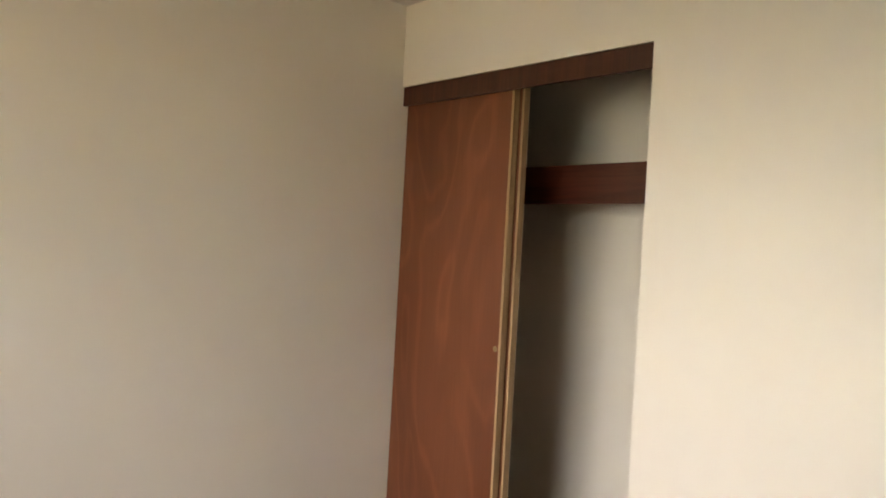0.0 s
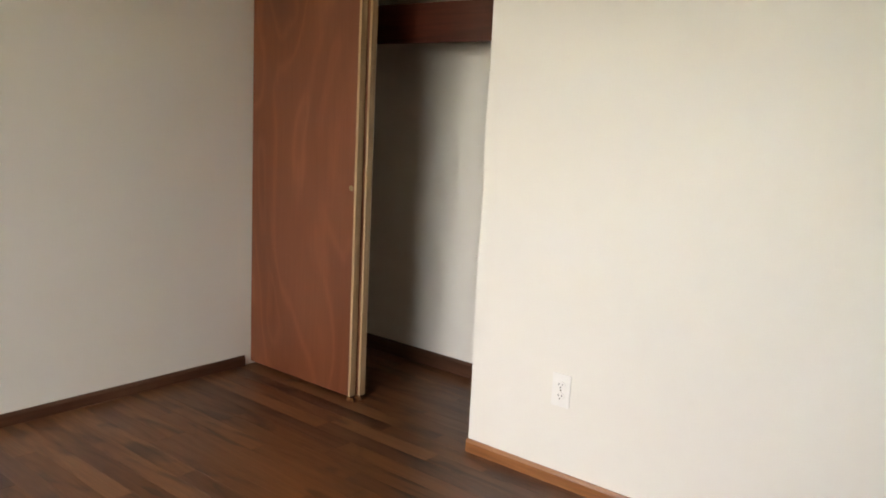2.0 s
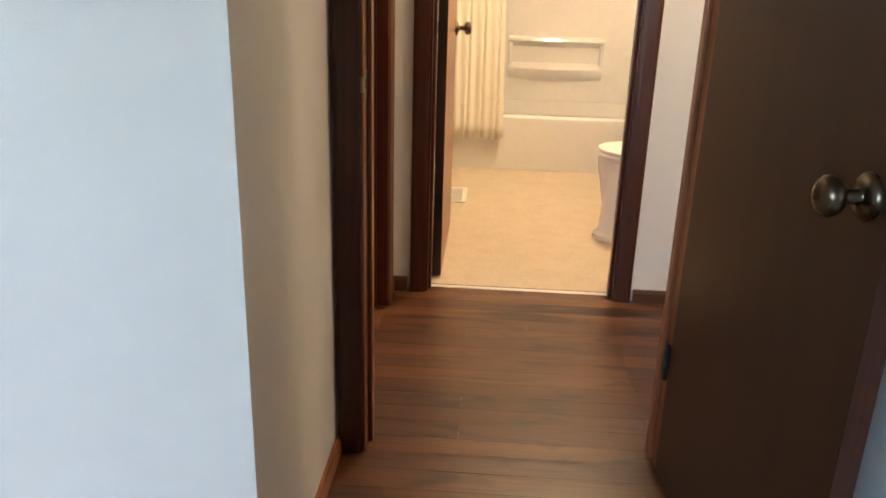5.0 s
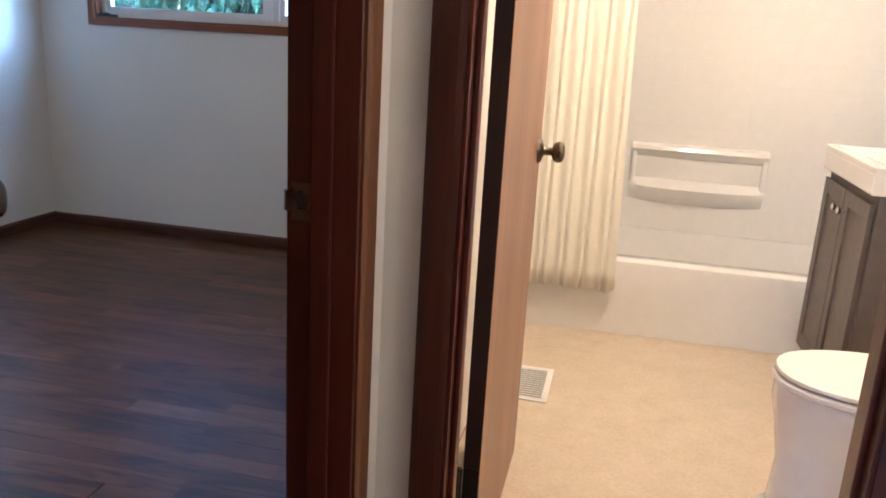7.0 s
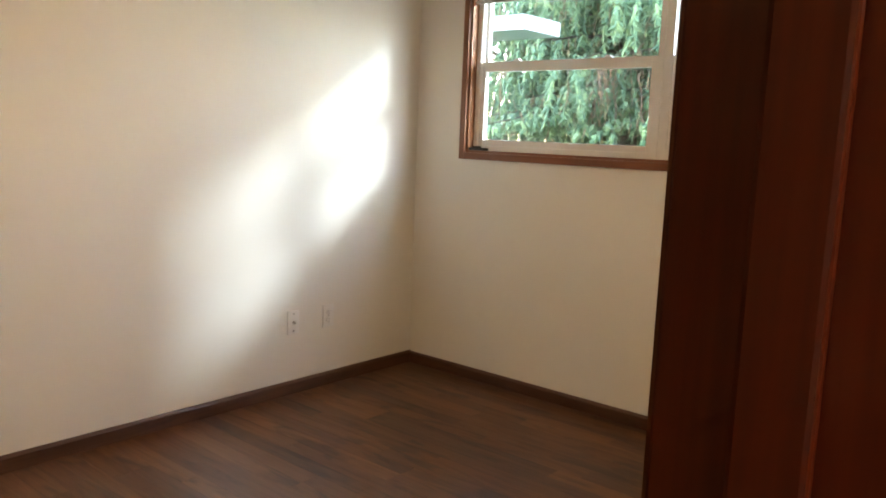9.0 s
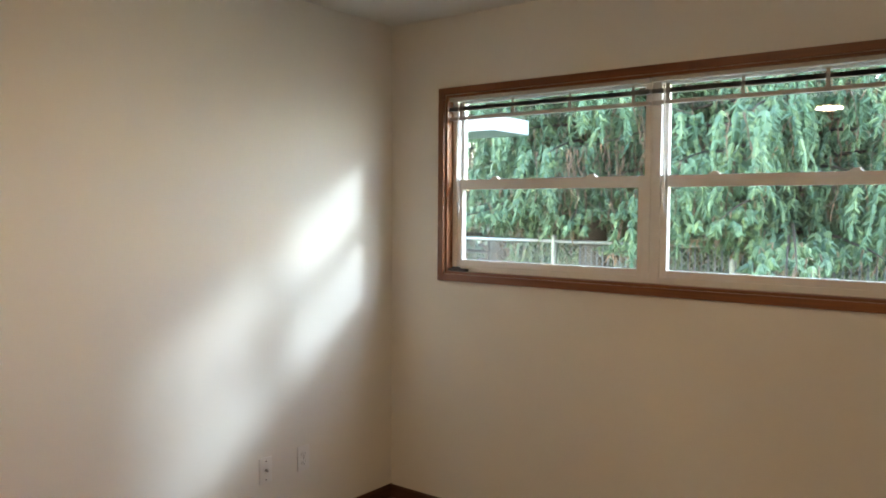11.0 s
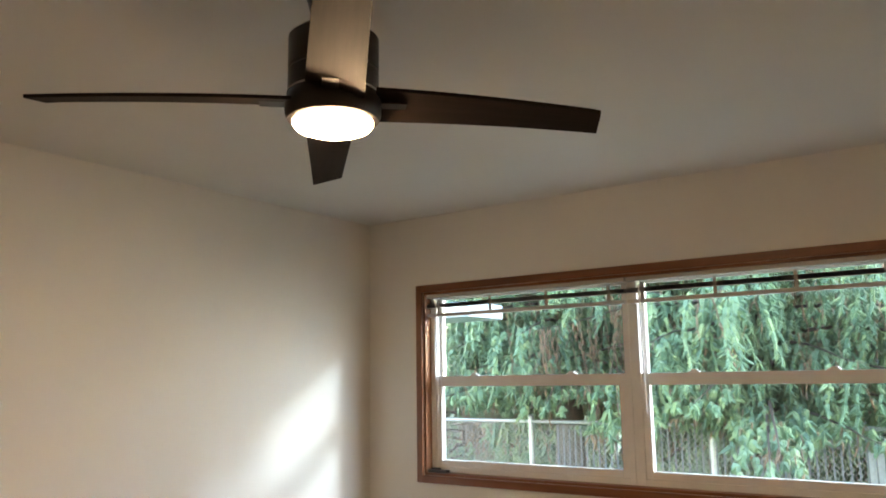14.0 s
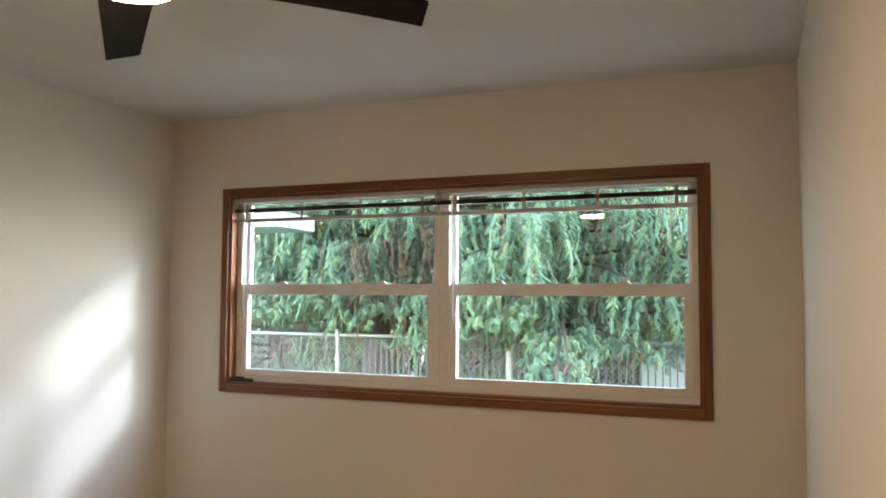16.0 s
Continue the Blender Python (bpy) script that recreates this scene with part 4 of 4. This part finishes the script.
def outdoors():
    bm = bmesh.new()
    n = 60
    half = 900.0
    # a sheet, fine near the house and coarse far off
    def spread(i):
        t = 2 * i / n - 1
        return math.copysign(abs(t) ** 4, t) * half
    vs = [[bm.verts.new((spread(i), spread(j), GZ + .03 * noise.noise((i * .7, j * .7, 0)))) for i in range(n + 1)] for j in range(n + 1)]
    for j in range(n):
        for i in range(n):
            bm.faces.new((vs[j][i], vs[j][i + 1], vs[j + 1][i + 1], vs[j + 1][i]))
    structure(part("ground", bm, M_GRASS), "green lawn around the house", "ground")
    structure(boxes("foundation", [(AL - .09, AB - .14, GZ - .1, HALL_R + .09, BB + .14, -.06)], M_SIDING), "plain foundation under the house", "foundation")
    structure(boxes("house_roof", [(AL - .6, AB - .6, CEIL + .121, HALL_R + .6, BB + .30, CEIL + .26)], M_ROOF), "flat eaves and roof over the house", "roof")


def chain_link_fence(y):
    top = thing("chain_link_fence", "galvanised chain-link fence with rails and slats", "fence")
    x0, x1, h = -11.0, 5.0, 1.17
    for i in range(9):
        x = x0 + 2.0 * i + .37
        bm = bmesh.new()
        tube(bm, (x, y, GZ - .05), (x, y, h + .02), .028, 12)
        p = part("post", bm, M_GALV, top, "", True)
        bm = bmesh.new()
        lathe(bm, [(.034, h + .015), (.034, h + .03), (.02, h + .05), (.004, h + .055)], Matrix.Translation((x, y, 0)), 12)
        part("post_cap", bm, M_GALV, p, "", True)
    bm = bmesh.new()
    tube(bm, (x0, y, h - .02), (x1, y, h - .02), .021, 10)
    part("top_rail", bm, M_GALV, top, "", True)
    bm = bmesh.new()
    step, z0 = .058, GZ + .03
    run = h - .04 - z0
    def strip(a, c):
        d = (c - a).normalized()
        u = Vector((d.z, 0, -d.x)) * .0013
        bm.faces.new([bm.verts.new(p) for p in (a - u, a + u, c + u, c - u)])
    k = x0 - run
    while k < x1:
        a, c = Vector((k, y - .02, z0)), Vector((k + run, y - .02, h - .04))
        strip(a, c)
        strip(Vector((k + run, y - .024, z0)), Vector((k, y - .024, h - .04)))
        k += step
    w = part("wire_mesh", bm, M_GALV, top, "woven diamond wire")
    w["kind"] = "stuff"
    bm = bmesh.new()
    k = -4.3
    while k < x1:
        hh = h - .07 + random.uniform(-.05, .03)
        box(bm, k, y - .012, z0, k + .015, y - .009, hh)
        k += .068
    w = part("slats", bm, M_SLAT, top, "blue-grey vertical privacy slats")
    w["kind"] = "stuff"


def spindle(verts, faces, a, d, r, rnd):
    """One hanging needle spray: a slim tapered four-sided body from a along d."""
    d1 = d.normalized()
    u = d1.orthogonal().normalized()
    w = d1.cross(u)
    i = len(verts)
    verts.append(a)
    for f, k in ((.22, 1.0), (.65, .8)):
        c = a + d * f
        for s in range(4):
            an = s * math.pi / 2 + rnd
            verts.append(c + (u * math.cos(an) + w * math.sin(an)) * r * k)
    verts.append(a + d)
    for s in range(4):
        q = (s + 1) % 4
        faces.append((i, i + 1 + s, i + 1 + q))
        faces.append((i + 1 + s, i + 5 + s, i + 5 + q, i + 1 + q))
        faces.append((i + 5 + s, i + 9, i + 5 + q))


def spruce(x, y, height, reach, seed, label, limbs=90, low=1.2, dense=1.0, clear=1.85):
    """A weeping spruce: limbs that sweep down and up again, hung with long strands of needle sprays."""
    rng = random.Random(seed)
    top = thing("spruce_tree", label, "tree", pose(x, y, GZ), "spruces behind the fence")
    bm = bmesh.new()
    prof = [(.17 * (1 - k / 10) ** .8 + .012, height * k / 10) for k in range(11)]
    prof[0] = (.23, -.1)
    lathe(bm, prof, steps=12)
    part("trunk", bm, M_BARK, top, "", True)
    green_v, green_f, dead_v, dead_f = [], [], [], []
    for li in range(limbs):
        z0 = low + (height * .94 - low) * (li / limbs) ** 1.9
        az = li * 2.39996 + rng.uniform(-.4, .4)
        L = reach * (1 - z0 / height) ** .5 * rng.uniform(.6, 1.1)
        dirv = Vector((math.cos(az), math.sin(az), 0))
        pts = []
        for k in range(9):
            t = k / 8
            pts.append(dirv * (L * t) + Vector((0, 0, z0 + .2 * L * t - .40 * L * t * t + .10 * L * t ** 4 + rng.uniform(-.02, .02))))
        bw = bmesh.new()
        for a, c, k in zip(pts, pts[1:], range(8)):
            tube(bw, a, c, .022 * (1 - k / 8) + .004, 5, .022 * (1 - (k + 1) / 8) + .003)
        part("limb", bw, M_BARK, top)
        side = Vector((-dirv.y, dirv.x, 0))
        bare = rng.random() < .14
        nb = int(L * (9 if z0 < 4.2 else 4) * dense)
        for bi in range(nb):
            t = .12 + .88 * (bi + rng.random()) / nb
            f = min(7.99, t * 8)
            k = int(f)
            base = pts[k].lerp(pts[k + 1], f - k)
            for s in (-1, 0, 1):
                out = rng.uniform(.05, .34) * (1.1 - .4 * t)
                p = base + side * s * out + dirv * out * .4 + Vector((0, 0, -.1 * out))
                dead = bare or rng.random() < .27
                strand = rng.randint(3, 8)
                thr = clear + 0.40 * noise.noise((p.x * .9 + seed, p.y * .9, 0)) + rng.uniform(-.12, .12)
                sway = Vector((rng.uniform(-.25, .25), rng.uniform(-.25, .25), 0))
                for q in range(strand):
                    ln = rng.uniform(.07, .12)
                    hang = (Vector((rng.uniform(-.3, .3), rng.uniform(-.3, .3), -1)) + sway) * ln
                    if dead:
                        spindle(dead_v, dead_f, p, hang * 1.15, rng.uniform(.004, .009), rng.random())
                        if rng.random() < .6:
                            spindle(dead_v, dead_f, p, Vector((rng.uniform(-1, 1), rng.uniform(-1, 1), -.5)) * ln, .004, rng.random())
                    else:
                        taper = 1.0 - .45 * q / strand
                        spindle(green_v, green_f, p, hang * 1.35, rng.uniform(.022, .034) * taper, rng.random())
                        for fi in range(4):
                            sd = Vector((rng.uniform(-1, 1), rng.uniform(-1, 1), -.7)) * ln * rng.uniform(.55, .95)
                            spindle(green_v, green_f, p + hang * (.1 + .22 * fi), sd, rng.uniform(.013, .021) * taper, rng.random())
                    p = p + hang
                    if p.z < thr:
                        break
    for name, v, f, m_, lb in (("crown", green_v, green_f, M_GREEN, "drooping blue-green needle sprays"), ("dry_twigs", dead_v, dead_f, M_DEAD, "dry brown hanging twigs")):
        me = bpy.data.meshes.new(name)
        me.from_pydata([tuple(p) for p in v], [], f)
        me.materials.append(m_)
        ob = new(name, me)
        ob.parent = top
        tagged(ob, lb, "", "", "stuff")


def outbuildings():
    top = thing("carport", "pale blue flat-roofed carport beside the fence", "carport")
    boxes("roof", [(-8.0, 6.2, 2.085, -3.45, 6.7, 2.20)], M_ROOF, top, bevel=.01)
    for x, y in ((-7.8, 6.27), (-5.6, 6.27), (-7.8, 6.63), (-5.6, 6.63)):
        boxes("post", [(x - .05, y - .05, GZ - .05, x + .05, y + .05, 2.085)], M_SIDING, top)
    b2 = thing("garden_shed", "pale grey metal shed beyond the fence", "shed")
    boxes("wall", [(-1.55, 11.0, GZ - .05, 1.4, 13, 1.65)], M_SIDING, b2)
    bm = bmesh.new()
    extrude_profile(bm, [(10.9, 1.65), (10.9, 1.70), (12, 2.0), (13.1, 1.70), (13.1, 1.65)], "x", -1.65, 1.5)
    part("roof", bm, M_ROOF, b2)


outdoors()
chain_link_fence(9.2)
outbuildings()
spruce(-2.2, 9.6, 9.0, 2.6, 11, "tall weeping spruce overhanging the fence", 110, 1.5, 1.0, 1.55)
spruce(-4.4, 9.7, 8.5, 2.5, 12, "tall weeping spruce beyond the fence", 100, 1.8, 1.0, 1.85)
spruce(-7.0, 11.6, 8.0, 2.6, 14, "dark weeping spruce farther back", 70, .7, .8, .3)
spruce(-3.2, 12.6, 8.0, 2.6, 13, "weeping spruce with bare twigs farther back", 80, .7, .9, .4)
# shrubs made with spruce(), added to darken the view through the fence
spruce(-5.0, 10.5, 2.6, 1.5, 31, "low shrub added as dark backing close behind the fence", 46, .2, .9, -.2)
spruce(-3.4, 10.9, 2.4, 1.4, 32, "low shrub added as dark backing close behind the fence", 46, .2, .9, -.2)
spruce(-0.6, 11.6, 4.0, 2.2, 15, "low spreading spruce beside the shed", 70, 1.2, .9)

# ---- floor planks ----
def floors():
    top = structure(thing("floor", "brown wood strip floor through the bedrooms and hall", "floor"), "brown wood strip floor through the bedrooms and hall", "floor")
    boxes("underlay", [(AL, AB, -.06, HALL_R, HB0 + .055, -.004), (BL, HB0 + .055, -.06, BR, BB, -.004)], M_SUBFLOOR, top)
    rng = random.Random(5)
    cache = {}
    w = .0760

    def plank(x0, x1, y):
        key = round(x1 - x0, 2)
        if key not in cache:
            bm = bmesh.new()
            L = key / 2 - .0002
            box(bm, -L, -w / 2 + .0002, -.004, L, w / 2 - .0002, .004, 0)
            for v in bm.verts:
                if v.co.z > 0:
                    v.co.x *= 1 - .0003 / max(L, .01)
                    v.co.y *= 1 - .0003 / (w / 2)
            cache[key] = mesh_of("plank", bm, M_PLANK)
        p = new("plank", cache[key])
        p.location = ((x0 + x1) / 2, y, 0)
        p.parent = top

    def lay(xa, xb, ya, yb):
        y = ya + w / 2
        while y < yb + w / 2 - .001:
            x = xa
            first = True
            while x < xb - .01:
                ln = rng.choice((.5, .7, .9, 1.1)) if not first else rng.choice((.3, .5, .8, 1.0))
                e = x + ln
                if xb - e < .25:
                    e = xb
                plank(x, e, y)
                x, first = e, False
            y += w

    lay(AL, AR, AB, DW0)
    lay(0.0, HALL_R, DW0, HB0 + .05)
    lay(BL, 0.0, DW1, BB)


floors()
